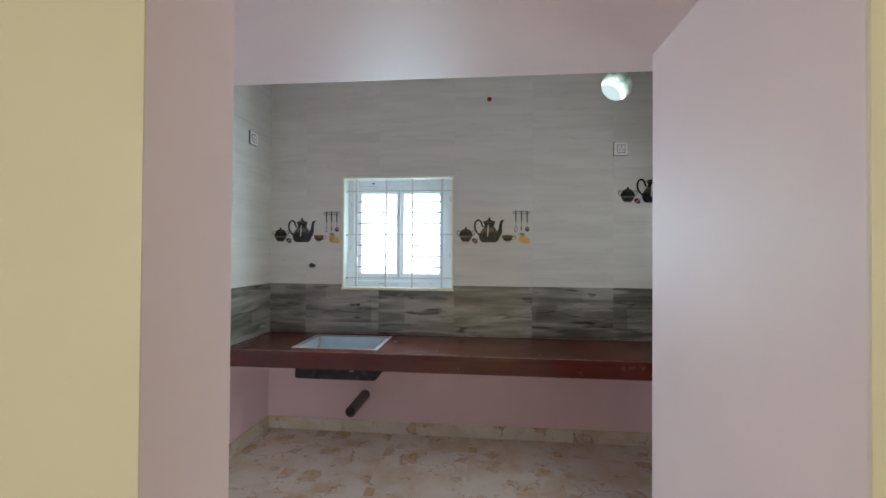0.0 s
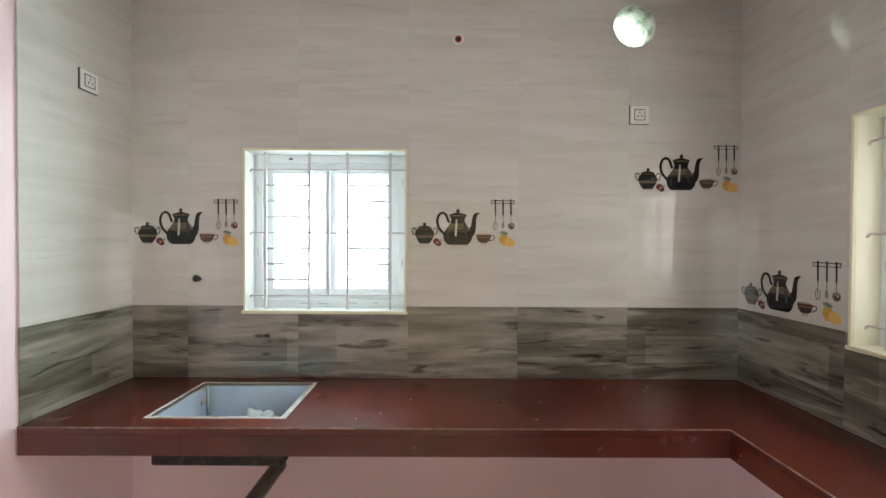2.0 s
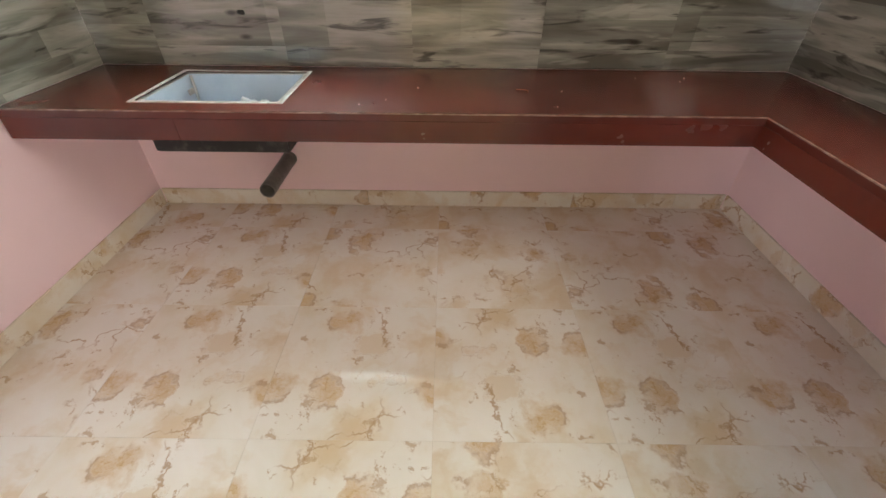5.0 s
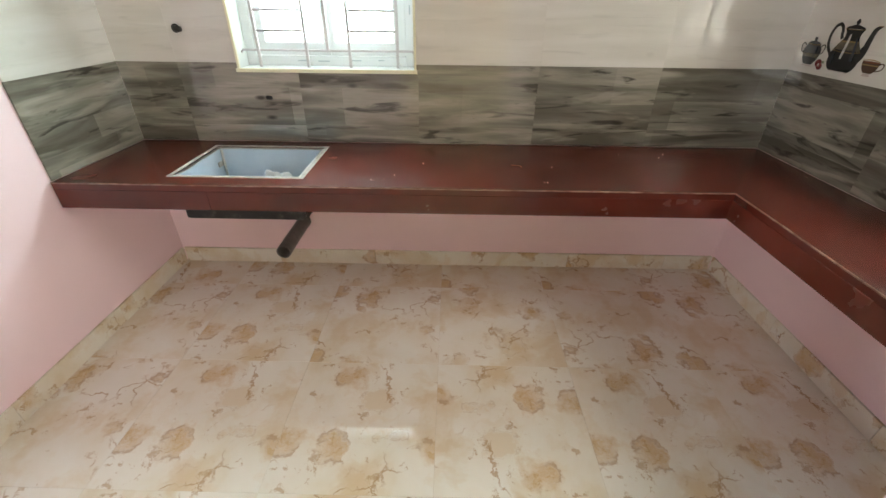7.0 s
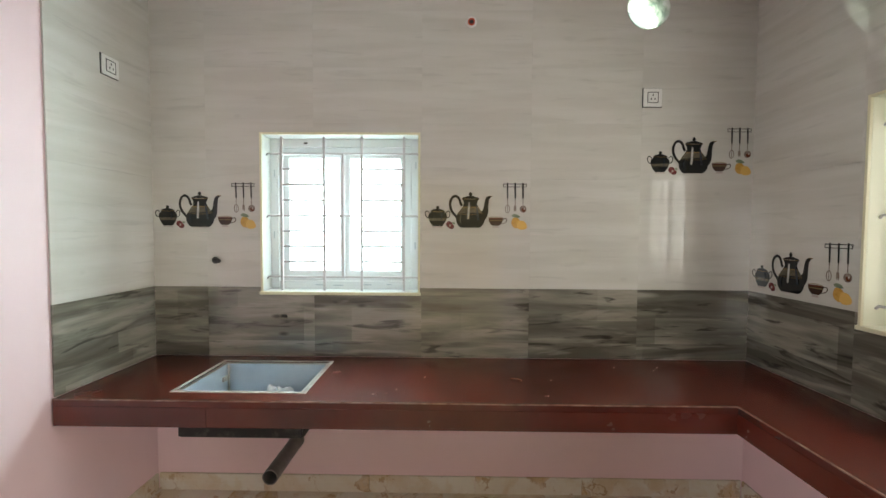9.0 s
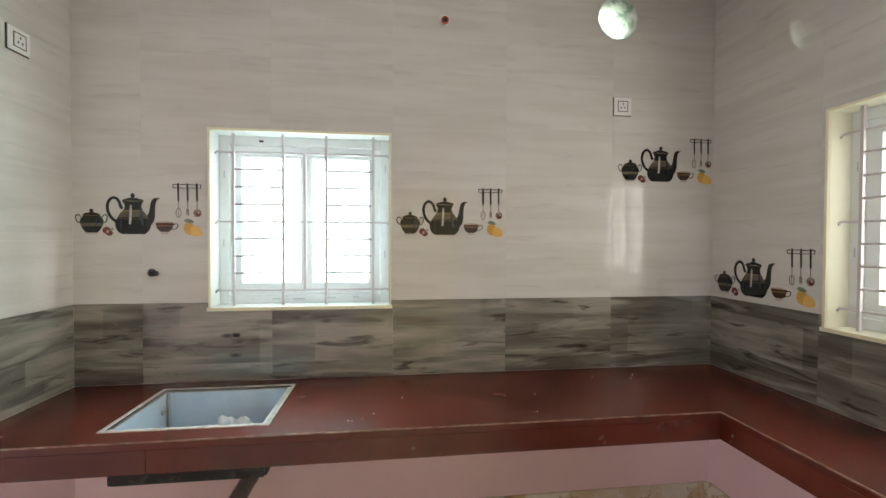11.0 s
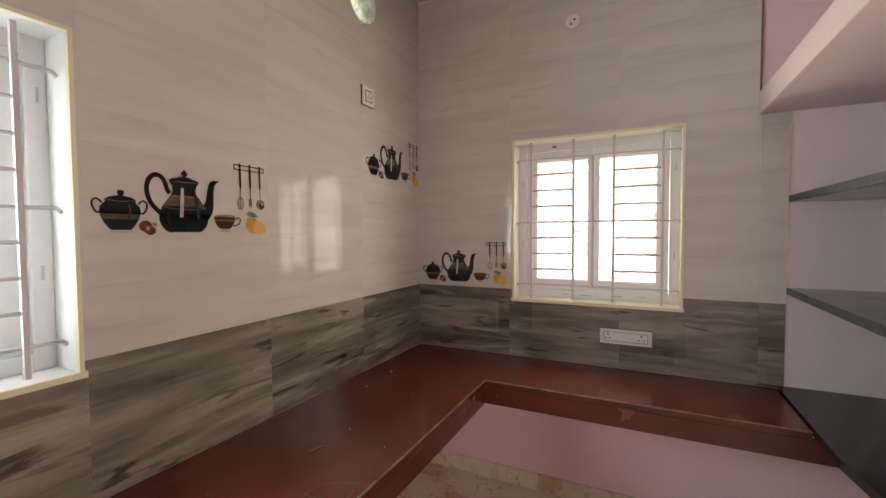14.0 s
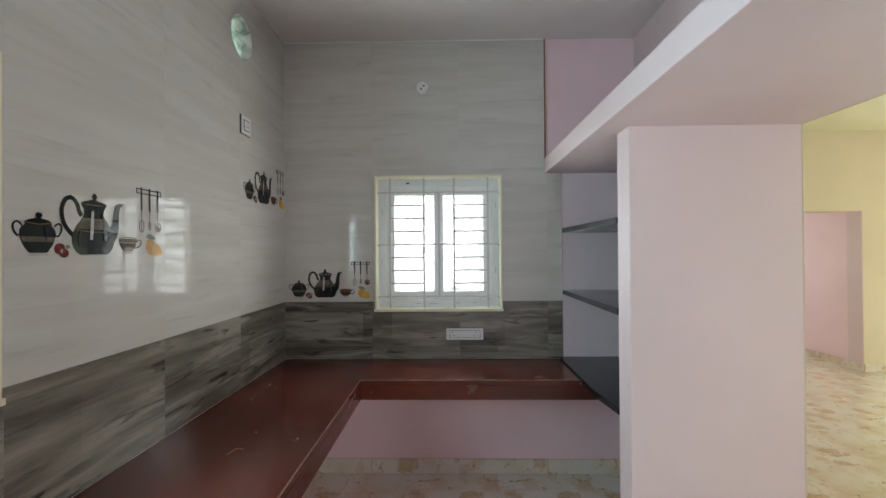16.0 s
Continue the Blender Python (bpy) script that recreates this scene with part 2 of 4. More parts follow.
FLOOR_TILE = marble("beige_marble_tile", 7.0)
SKIRT_TILE = marble("beige_marble_skirting", 19.0, 9.0)

m = Mat("red_polished_stone", (0.16, 0.03, 0.018), 0.22, Specular_IOR_Level=0.7)
v = m.coords()
col = m.ramp(m.noise(v, 1.6, 4, 0.55, 0.4), (0.3, (0.060, 0.0070, 0.0032)), (0.5, (0.086, 0.0100, 0.0046)), (0.72, (0.116, 0.0155, 0.0076)))
col = m.mix(m.ramp(m.noise(v, 150, 3, 0.6), (0.55, g(0)), (0.72, g(0.3))), col, (0.06, 0.014, 0.010))
dust = m.ramp(m.noise(v, 3.0, 3, 0.5, 0.6), (0.45, g(0)), (0.85, g(0.05)))
m.put("Base Color", m.mix(dust, col, (0.34, 0.18, 0.14)))
m.put("Roughness", m.ramp(m.noise(v, 5, 4, 0.6), (0.35, g(0.17)), (0.72, g(0.29))))
m.bump(m.noise(v, 18, 3), 0.03, 0.003)
RED = m.m
# tan joint line of the counter edge, its highlight painted into the colour
m = Mat("joint_line_highlight", (0.30, 0.15, 0.11), 0.2)
m.put("Base Color", m.ramp(m.noise(m.coords(), 22, 5, 0.7), (0.35, (0.13, 0.06, 0.045)), (0.65, (0.30, 0.20, 0.155))))
NOSING = m.m

m = Mat("black_granite", (0.012, 0.013, 0.015), 0.15)
v = m.coords()
m.put("Base Color", m.mix(m.ramp(m.noise(v, 160, 3, 0.7), (0.62, g(0)), (0.75, g(0.5))), (0.010, 0.011, 0.013), (0.09, 0.10, 0.10)))
m.put("Roughness", m.ramp(m.noise(v, 5, 5), (0.3, g(0.08)), (0.7, g(0.2))))
BLACK = m.m

m = Mat("cut_granite_edge", (0.05, 0.06, 0.055), 0.35)
m.put("Base Color", m.ramp(m.noise(m.coords(), 40, 5, 0.7), (0.45, (0.008, 0.009, 0.009)), (0.75, (0.06, 0.07, 0.065))))
GRANITE_EDGE = m.m

m = Mat("blue_filmed_steel", (0.45, 0.53, 0.60), 0.33, 0.25)
m.put("Base Color", m.ramp(m.noise(m.coords(), 5, 4), (0.35, (0.49, 0.56, 0.63)), (0.7, (0.60, 0.66, 0.72))))
m.bump(m.noise(m.coords(), 30, 3), 0.1, 0.002)
FILM = m.m
STEEL = Mat("brushed_steel", (0.62, 0.60, 0.56), 0.3, 1.0).m
m = Mat("black_sink_coating", (0.015, 0.015, 0.017), 0.6)
m.put("Base Color", m.ramp(m.noise(m.coords(), 22, 5, 0.7), (0.5, (0.012, 0.012, 0.014)), (0.78, (0.12, 0.11, 0.10))))
COATING = m.m
m = Mat("masking_putty", (0.50, 0.44, 0.36), 0.7)
m.put("Base Color", m.ramp(m.noise(m.coords(), 30, 5, 0.7), (0.35, (0.36, 0.32, 0.28)), (0.68, (0.58, 0.55, 0.51))))
PUTTY = m.m
m = Mat("grey_pvc", (0.16, 0.155, 0.15), 0.42)
m.put("Base Color", m.ramp(m.noise(m.coords(), 14, 5, 0.7), (0.4, (0.13, 0.125, 0.12)), (0.75, (0.24, 0.225, 0.205))))
PVC = m.m
m = Mat("white_window_paint", (0.80, 0.83, 0.84), 0.4)
m.put("Base Color", m.mix(m.ramp(m.noise(m.coords(), 17, 6, 0.75), (0.66, g(0)), (0.76, g(0.5))), (0.80, 0.83, 0.84), (0.42, 0.48, 0.52)))
FRAME = m.m
REVEAL = paint("white_reveal_paint", (0.80, 0.825, 0.80), 0.45)
REVEAL_CREAM = paint("pale_cream_reveal_paint", (0.83, 0.82, 0.66), 0.45)
m = Mat("grille_primer_paint", (0.62, 0.585, 0.60), 0.45)
m.bump(m.noise(m.coords(), 90, 3), 0.1, 0.001)
GRILLE = m.m
MARKING = Mat("grey_printed_marking", (0.52, 0.57, 0.61), 0.5).m
PLASTIC = Mat("white_switch_plastic", (0.76, 0.75, 0.73), 0.3).m
DARKLINE = Mat("dark_plate_gap", (0.03, 0.03, 0.03), 0.5).m
ORANGE = Mat("orange_conduit_plastic", (0.55, 0.07, 0.02), 0.5).m
PLUG = Mat("dark_pipe_stub", (0.03, 0.028, 0.026), 0.5).m
CRUMPLE = Mat("crumpled_plastic_film", (0.72, 0.72, 0.70), 0.35).m
DRYTWIG = Mat("dry_fibre", (0.28, 0.15, 0.08), 0.7).m
m = Mat("rough_hole_plaster", (0.7, 0.76, 0.7), 0.85)
m.put("Base Color", m.ramp(m.noise(m.coords(), 16, 4, 0.6, 0.6), (0.38, (0.30, 0.40, 0.34)), (0.52, (0.66, 0.74, 0.66)), (0.66, (0.85, 0.88, 0.86))))
m.bump(m.noise(m.coords(), 22, 4), 0.9, 0.02)
PLASTER = m.m
SOIL = paint("bare_ground", (0.30, 0.24, 0.17), 0.9)


def glass(name, line, body, shadow):
    """Frosted figured glass with a raised leaf pattern."""
    m = Mat(name)
    v = m.coords((1, 1, 1))
    wv = m.node("VectorMath", {0: v, 1: m.node("VectorMath", {0: m.node("TexNoise", {"Vector": v, "Scale": 5.0}).outputs["Color"], "Scale": 0.07}, operation="SCALE").outputs[0]}, operation="ADD").outputs[0]
    leaf_at = m.node("Mapping", {"Vector": wv, "Scale": (8.5, 1.0, 21), "Rotation": (0, 0.45, 0)}).outputs[0]
    leaf = m.node("TexVoronoi", {"Vector": leaf_at, "Scale": 1.0}, feature="DISTANCE_TO_EDGE").outputs["Distance"]
    tint = m.node("TexVoronoi", {"Vector": leaf_at, "Scale": 1.0}).outputs["Color"]
    tone = m.ramp(leaf, (0.0, g(body * line)), (0.05, g(body * 0.86)), (0.2, g(body)))
    shade = m.ramp(m.node("SeparateXYZ", {0: tint}).outputs[0], (0.12, (shadow, shadow * 1.01, shadow * 0.98)), (0.5, g(1.0)))
    tone = m.mix(1.0, tone, shade, "MULTIPLY")
    tr = m.node("BsdfTranslucent", {"Color": tone})
    clear = m.node("BsdfTransparent", {"Color": (0.9, 0.95, 0.93, 1)})
    gl = m.node("BsdfGlossy", {"Roughness": 0.12})
    a = m.node("MixShader", {0: 0.997, 1: clear.outputs[0], 2: tr.outputs[0]})
    b = m.node("MixShader", {0: 0.06, 1: a.outputs[0], 2: gl.outputs[0]})
    m.t.links.new(b.outputs[0], m.t.nodes["Material Output"].inputs["Surface"])
    return m.m


# same glass twice: the north window's stronger daylight is put into a paler tone
GLASS_BRIGHT = glass("leaf_glass_bright", 0.75, 0.73, 0.92)
GLASS_DIM = glass("leaf_glass_dim", 0.50, 0.57, 0.74)


def ink_mat(name, color, other):
    m = Mat(name, color, 0.05, Specular_IOR_Level=0.85)
    m.put("Base Color", m.ramp(m.noise(m.coords(), 45, 4, 0.6), (0.35, color), (0.7, other)))
    return m.m


INK = {
    "black": Mat("print_black", (0.004, 0.0045, 0.005), 0.05).m,
    "green": Mat("print_bottle_green", (0.008, 0.011, 0.010), 0.05).m,
    "band": ink_mat("print_smoke_band", (0.060, 0.048, 0.030), (0.140, 0.115, 0.076)),
    "gold": Mat("print_gold", (0.22, 0.145, 0.055), 0.07).m,
    "shine": ink_mat("print_highlight", (0.35, 0.33, 0.31), (0.55, 0.53, 0.5)),
    "sheen": ink_mat("print_blue_sheen", (0.020, 0.024, 0.032), (0.045, 0.052, 0.066)),
    "red": ink_mat("print_dark_red", (0.09, 0.012, 0.014), (0.26, 0.06, 0.05)),
    "mango": ink_mat("print_mango", (0.52, 0.27, 0.05), (0.70, 0.42, 0.10)),
    "leaf": ink_mat("print_leaf", (0.13, 0.17, 0.10), (0.30, 0.34, 0.24)),
    "steel": ink_mat("print_steel", (0.12, 0.085, 0.065), (0.36, 0.30, 0.26)),
    "tea": Mat("print_tea", (0.12, 0.035, 0.015), 0.07).m,
    "cup": Mat("print_cup_brown", (0.055, 0.026, 0.016), 0.05).m,
    "mango_light": Mat("print_mango_light", (0.72, 0.44, 0.12), 0.05).m,
    "foot": Mat("print_foot", (0.46, 0.40, 0.36), 0.07).m,
}


# ---- builders ----
def mesh_of(name, bm, *mats, smooth=False):
    bmesh.ops.recalc_face_normals(bm, faces=bm.faces)
    for f in bm.faces:
        f.smooth = smooth
    me = bpy.data.meshes.new(name)
    bm.to_mesh(me)
    bm.free()
    for mt in mats:
        me.materials.append(mt)
    return me


def part(name, bm, material, parent, label="", smooth=False, m=None):
    ob = new(name, mesh_of(name, bm, material, smooth=smooth))
    ob.parent = parent
    if m is not None:
        ob.matrix_basis = m
    return tagged(ob, label)


def thing(name, label, category, group="", m=None, kind=""):
    ob = new(name)
    ob.empty_display_size = 0.05
    if m is not None:
        ob.matrix_basis = m
    return tagged(ob, label, category, group, kind)


def solid(name, bm, material, label, category="", kind="", group="", m=None, smooth=False):
    ob = new(name, mesh_of(name, bm, material, smooth=smooth))
    if m is not None:
        ob.matrix_basis = m
    return tagged(ob, label, category, group, kind)


def box(x0, x1, y0, y1, z0, z1, bevel=0.0, bm=None):
    one = bmesh.new()
    bmesh.ops.create_cube(one, size=1.0, matrix=Matrix.LocRotScale(((x0 + x1) / 2, (y0 + y1) / 2, (z0 + z1) / 2), None, (x1 - x0, y1 - y0, z1 - z0)))
    if bevel:
        bmesh.ops.bevel(one, geom=one.edges[:], offset=bevel, segments=2, affect="EDGES", profile=0.6)
    if bm is None:
        return one
    tmp = bpy.data.meshes.new("tmp")
    one.to_mesh(tmp)
    one.free()
    bm.from_mesh(tmp)
    bpy.data.meshes.remove(tmp)
    return bm


def circle(cx, cy, r, n=40):
    return [(cx + r * math.cos(2 * math.pi * i / n), cy + r * math.sin(2 * math.pi * i / n)) for i in range(n)]


def rect(x0, x1, y0, y1):
    return [(x0, y0), (x1, y0), (x1, y1), (x0, y1)]


def inside(p, poly):
    hit, n = False, len(poly)
    for i in range(n):
        (ax, ay), (bx, by) = poly[i], poly[i - 1]
        if (ay > p[1]) != (by > p[1]) and p[0] < (bx - ax) * (p[1] - ay) / (by - ay) + ax:
            hit = not hit
    return hit


def panel(outline, holes, depth, soft=0.0):
    """A flat plate of any outline with holes through it: front at local y = 0, going back to y = depth; outline in local x, z."""
    pts, edges = [], []
    for poly in [outline] + holes:
        k, n = len(pts), len(poly)
        pts += [Vector(p) for p in poly]
        edges += [(k + i, k + (i + 1) % n) for i in range(n)]
    vs, _, fs, *_ = geometry.delaunay_2d_cdt(pts, edges, [], 0, 1e-6)
    bm = bmesh.new()
    keep = []
    for f in fs:
        c = sum((vs[i] for i in f), Vector((0, 0))) / len(f)
        if inside(c, outline) and not any(inside(c, h) for h in holes):
            keep.append(f)
    front = [bm.verts.new((p.x, 0, p.y)) for p in vs]
    back = [bm.verts.new((p.x, depth, p.y)) for p in vs]
    count = {}
    for f in keep:
        for i in range(len(f)):
            e = (f[i], f[(i + 1) % len(f)])
            count[tuple(sorted(e))] = count.get(tuple(sorted(e)), []) + [e]
        bm.faces.new([front[i] for i in f])
        bm.faces.new([back[i] for i in reversed(f)])
    for es in count.values():
        if len(es) == 1:
            i, j = es[0]
            bm.faces.new((front[j], front[i], back[i], back[j]))
    bmesh.ops.delete(bm, geom=[v for v in bm.verts if not v.link_faces], context="VERTS")
    return bm


def tube(points, r, n=10, cap=True, bm=None, closed=False):
    """A round bar along points; r may be a list."""
    bm = bm or bmesh.new()
    pts = [Vector(p) for p in points]
    rings = []
    up = Vector((0.31, 0.52, 0.79))
    for i, p in enumerate(pts):
        a, b = (pts[i - 1], pts[(i + 1) % len(pts)]) if closed else (pts[max(i - 1, 0)], pts[min(i + 1, len(pts) - 1)])
        d = (b - a).normalized()
        s = d.cross(up).normalized()
        w = d.cross(s)
        rr = r[i] if isinstance(r, list) else r
        rings.append([bm.verts.new(p + rr * (math.cos(2 * math.pi * k / n) * s + math.sin(2 * math.pi * k / n) * w)) for k in range(n)])
    for i in range(len(rings) - (0 if closed else 1)):
        a, b = rings[i], rings[(i + 1) % len(rings)]
        for k in range(n):
            bm.faces.new((a[k], a[(k + 1) % n], b[(k + 1) % n], b[k]))
    if cap and not closed:
        bm.faces.new(rings[0])
        bm.faces.new(list(reversed(rings[-1])))
    return bm


def pipe(r0, r1, y0, y1, n=32):
    """A hollow pipe along y."""
    bm = bmesh.new()
    ring = [[bm.verts.new((r * math.cos(2 * math.pi * k / n), y, r * math.sin(2 * math.pi * k / n))) for k in range(n)] for r, y in ((r1, y0), (r1, y1), (r0, y1), (r0, y0))]
    for i in range(4):
        for k in range(n):
            bm.faces.new((ring[i][k], ring[i][(k + 1) % n], ring[(i + 1) % 4][(k + 1) % n], ring[(i + 1) % 4][k]))
    return bm


# Wall poses: local x runs along the wall, local -y looks into the kitchen.
NORTH = pose(0, YB, 0)
EAST = pose(XR, 0, 0, 0, 0, -90)        # local x = -world y
WEST = pose(XL, 0, 0, 0, 0, 90)         # local x = world y
HOLE = circle(0.965, 2.732, 0.117, 48)
W1 = rect(*WIN1)
W2 = rect(-WIN2[1], -WIN2[0], WIN2[2], WIN2[3])


# ---- setting ----
wall_north = solid("wall_north", panel(rect(XL - 0.3, XR + 0.3, -0.1, CEIL), [W1, HOLE], WT), PINK, "pink plastered kitchen wall with tiles above the counter", "wall", "structure", m=NORTH @ pose(0, 0.010, 0))
wall_east = solid("wall_east", panel(rect(-YB - 0.009, -YS - 0.002, -0.1, CEIL), [W2], WT), PINK, "pink plastered kitchen wall, tiled round its window", "wall", "structure", m=EAST @ pose(0, 0.010, 0))
wall_west = solid("wall_west", panel(rect(YS + 0.002, YB + 0.009, -0.1, CEIL), [], WT), PINK, "pink painted kitchen side wall", "wall", "structure", m=WEST @ pose(0, 0.010, 0))
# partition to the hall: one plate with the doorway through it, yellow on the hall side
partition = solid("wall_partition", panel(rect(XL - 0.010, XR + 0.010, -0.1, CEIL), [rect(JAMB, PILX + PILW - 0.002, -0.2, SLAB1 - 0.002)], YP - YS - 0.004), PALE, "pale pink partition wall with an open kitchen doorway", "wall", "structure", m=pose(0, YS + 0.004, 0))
solid("wall_hall_north", panel(rect(HX0, HX1, -0.1, CEIL), [rect(JAMB, PILX, -0.2, SLAB0)], 0.004), YELLOW, "pale yellow hall wall round the kitchen doorway", "wall", "structure", m=pose(0, YS, 0))
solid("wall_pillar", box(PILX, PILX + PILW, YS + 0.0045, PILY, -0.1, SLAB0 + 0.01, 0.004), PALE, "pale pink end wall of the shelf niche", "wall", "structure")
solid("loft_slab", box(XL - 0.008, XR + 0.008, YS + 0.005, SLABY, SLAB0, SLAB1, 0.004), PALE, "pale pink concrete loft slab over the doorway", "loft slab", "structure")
solid("ceiling", box(XL - 0.3, XR + 0.3, YS + 0.002, YB + 0.24, CEIL, CEIL + 0.12), WHITE, "off-white plastered kitchen ceiling", "ceiling", "structure")
solid("ceiling_hall", box(HX0 - 0.2, HX1 + 3, HY0 - 0.2, YS, CEIL, CEIL + 0.12), LIME, "pale lime yellow plastered hall ceiling", "ceiling", "structure")

# hall
DOOR = (-2.88, -0.9)
# second opening here and the west one are unseen, added for the fill lamps
solid("wall_hall_east", panel(rect(-YS - 0.002, -HY0, -0.1, CEIL), [rect(-DOOR[1], -DOOR[0], -0.2, 2.0), rect(3.65, 4.95, -0.2, 2.2)], 0.2), YELLOW, "pale yellow hall wall with an open doorway and an unseen opening added for a fill lamp", "wall", "structure", m=pose(HX1, 0, 0, 0, 0, -90))
solid("wall_hall_west", panel(rect(HY0, YS, -0.1, CEIL), [rect(-4.7, -2.3, -0.2, 2.35)], 0.2), YELLOW, "pale yellow hall wall with an unseen wide opening added for a fill lamp", "wall", "structure", m=pose(HX0, 0, 0, 0, 0, 90))
solid("wall_hall_south", panel(rect(-HX1 - 0.2, -HX0 + 0.2, -0.1, CEIL), [], 0.2), YELLOW, "plain pale yellow hall wall", "wall", "structure", m=pose(0, HY0, 0, 0, 0, 180))
solid("wall_room_side", box(HX1 + 0.2, HX1 + 3.0, DOOR[0] - 0.25, DOOR[0] - 0.0, -0.1, CEIL), PINK, "pink wall of the room beyond the hall", "wall", "structure")
solid("doorway_lining", box(HX1 + 0.003, HX1 + 0.2, DOOR[0] - 0.02, DOOR[0] + 0.006, 0, 2.0), PALE, "pale pink doorway jamb", "door jamb", "structure")
solid("wall_room_end", panel(rect(-YS, -DOOR[0] + 0.25, -0.1, CEIL), [rect(0.6, 1.8, 0.9, 2.1)], 0.2), PINK, "pink wall with a window opening in the room beyond the hall", "wall", "structure", m=pose(HX1 + 3.0, 0, 0, 0, 0, -90))
solid("wall_room_north", box(HX1 + 0.2, HX1 + 3.0, YS - 0.2, YS, -0.1, CEIL), PINK, "pink wall of the room beyond the hall", "wall", "structure")
ground = bmesh.new()
bmesh.ops.create_grid(ground, x_segments=24, y_segments=24, size=600)
solid("ground", ground, SOIL, "bare earth ground round the house", "ground", "structure", m=pose(0, 0, -0.12))
floor = solid("floor", box(HX0 - 0.1, HX1 + 3.1, HY0 - 0.1, YB + 0.1, -0.1, -0.0015), GROUT, "beige marble-look vitrified floor tiles with brown patches", "floor", "structure")

# thin plaster line over the tiles and the cut tile edge above the loft slab
solid("ceiling_trim", box(XR - 0.006, XR + 0.009, SLABY + 0.001, YB - 0.002, CEIL - 0.008, CEIL - 0.001, 0.001), REVEAL, "thin white plaster line where the tiles meet the ceiling", "trim", "structure")
solid("tile_edge_trim", box(XR - 0.005, XR + 0.009, SLABY - 0.008, SLABY - 0.0005, SLAB1 + 0.001, CEIL - 0.001, 0.001), DRYTWIG, "narrow reddish brown tile edge strip", "trim", "structure")

# skirting pieces
def skirting(x0, x1, y0, y1, along, label="beige marble-look skirting tile strip"):
    root = thing("baseboard", label, "skirting", kind="structure")
    a, b = (x0, x1) if along == "x" else (y0, y1)
    cuts = [a]
    while cuts[-1] + 0.61 < b - 0.05:
        cuts.append(cuts[-1] + 0.61)
    cuts.append(b)
    for p, q in zip(cuts, cuts[1:]):
        d = (p + 0.0008, q - 0.0008)
        bb = box(0, d[1] - d[0], 0, y1 - y0, 0, 0.098, 0.002) if along == "x" else box(0, x1 - x0, 0, d[1] - d[0], 0, 0.098, 0.002)
        part("skirting_tile", bb, SKIRT_TILE, root, m=pose(d[0], y0, 0) if along == "x" else pose(x0, d[0], 0))
    return root


skirting(XL + 0.004, XR - 0.004, YB - 0.003, YB + 0.009, "x")
skirting(XL - 0.009, XL + 0.003, YP + 0.002, YB - 0.004, "y")
skirting(XR - 0.003, XR + 0.009, YP + 0.002, YB - 0.004, "y")
skirting(HX1 - 0.012, HX1 - 0.001, -3.64, DOOR[0] - 0.004, "y")
skirting(HX1 + 0.004, HX1 + 2.9, DOOR[0] + 0.007, DOOR[0] + 0.019, "x")


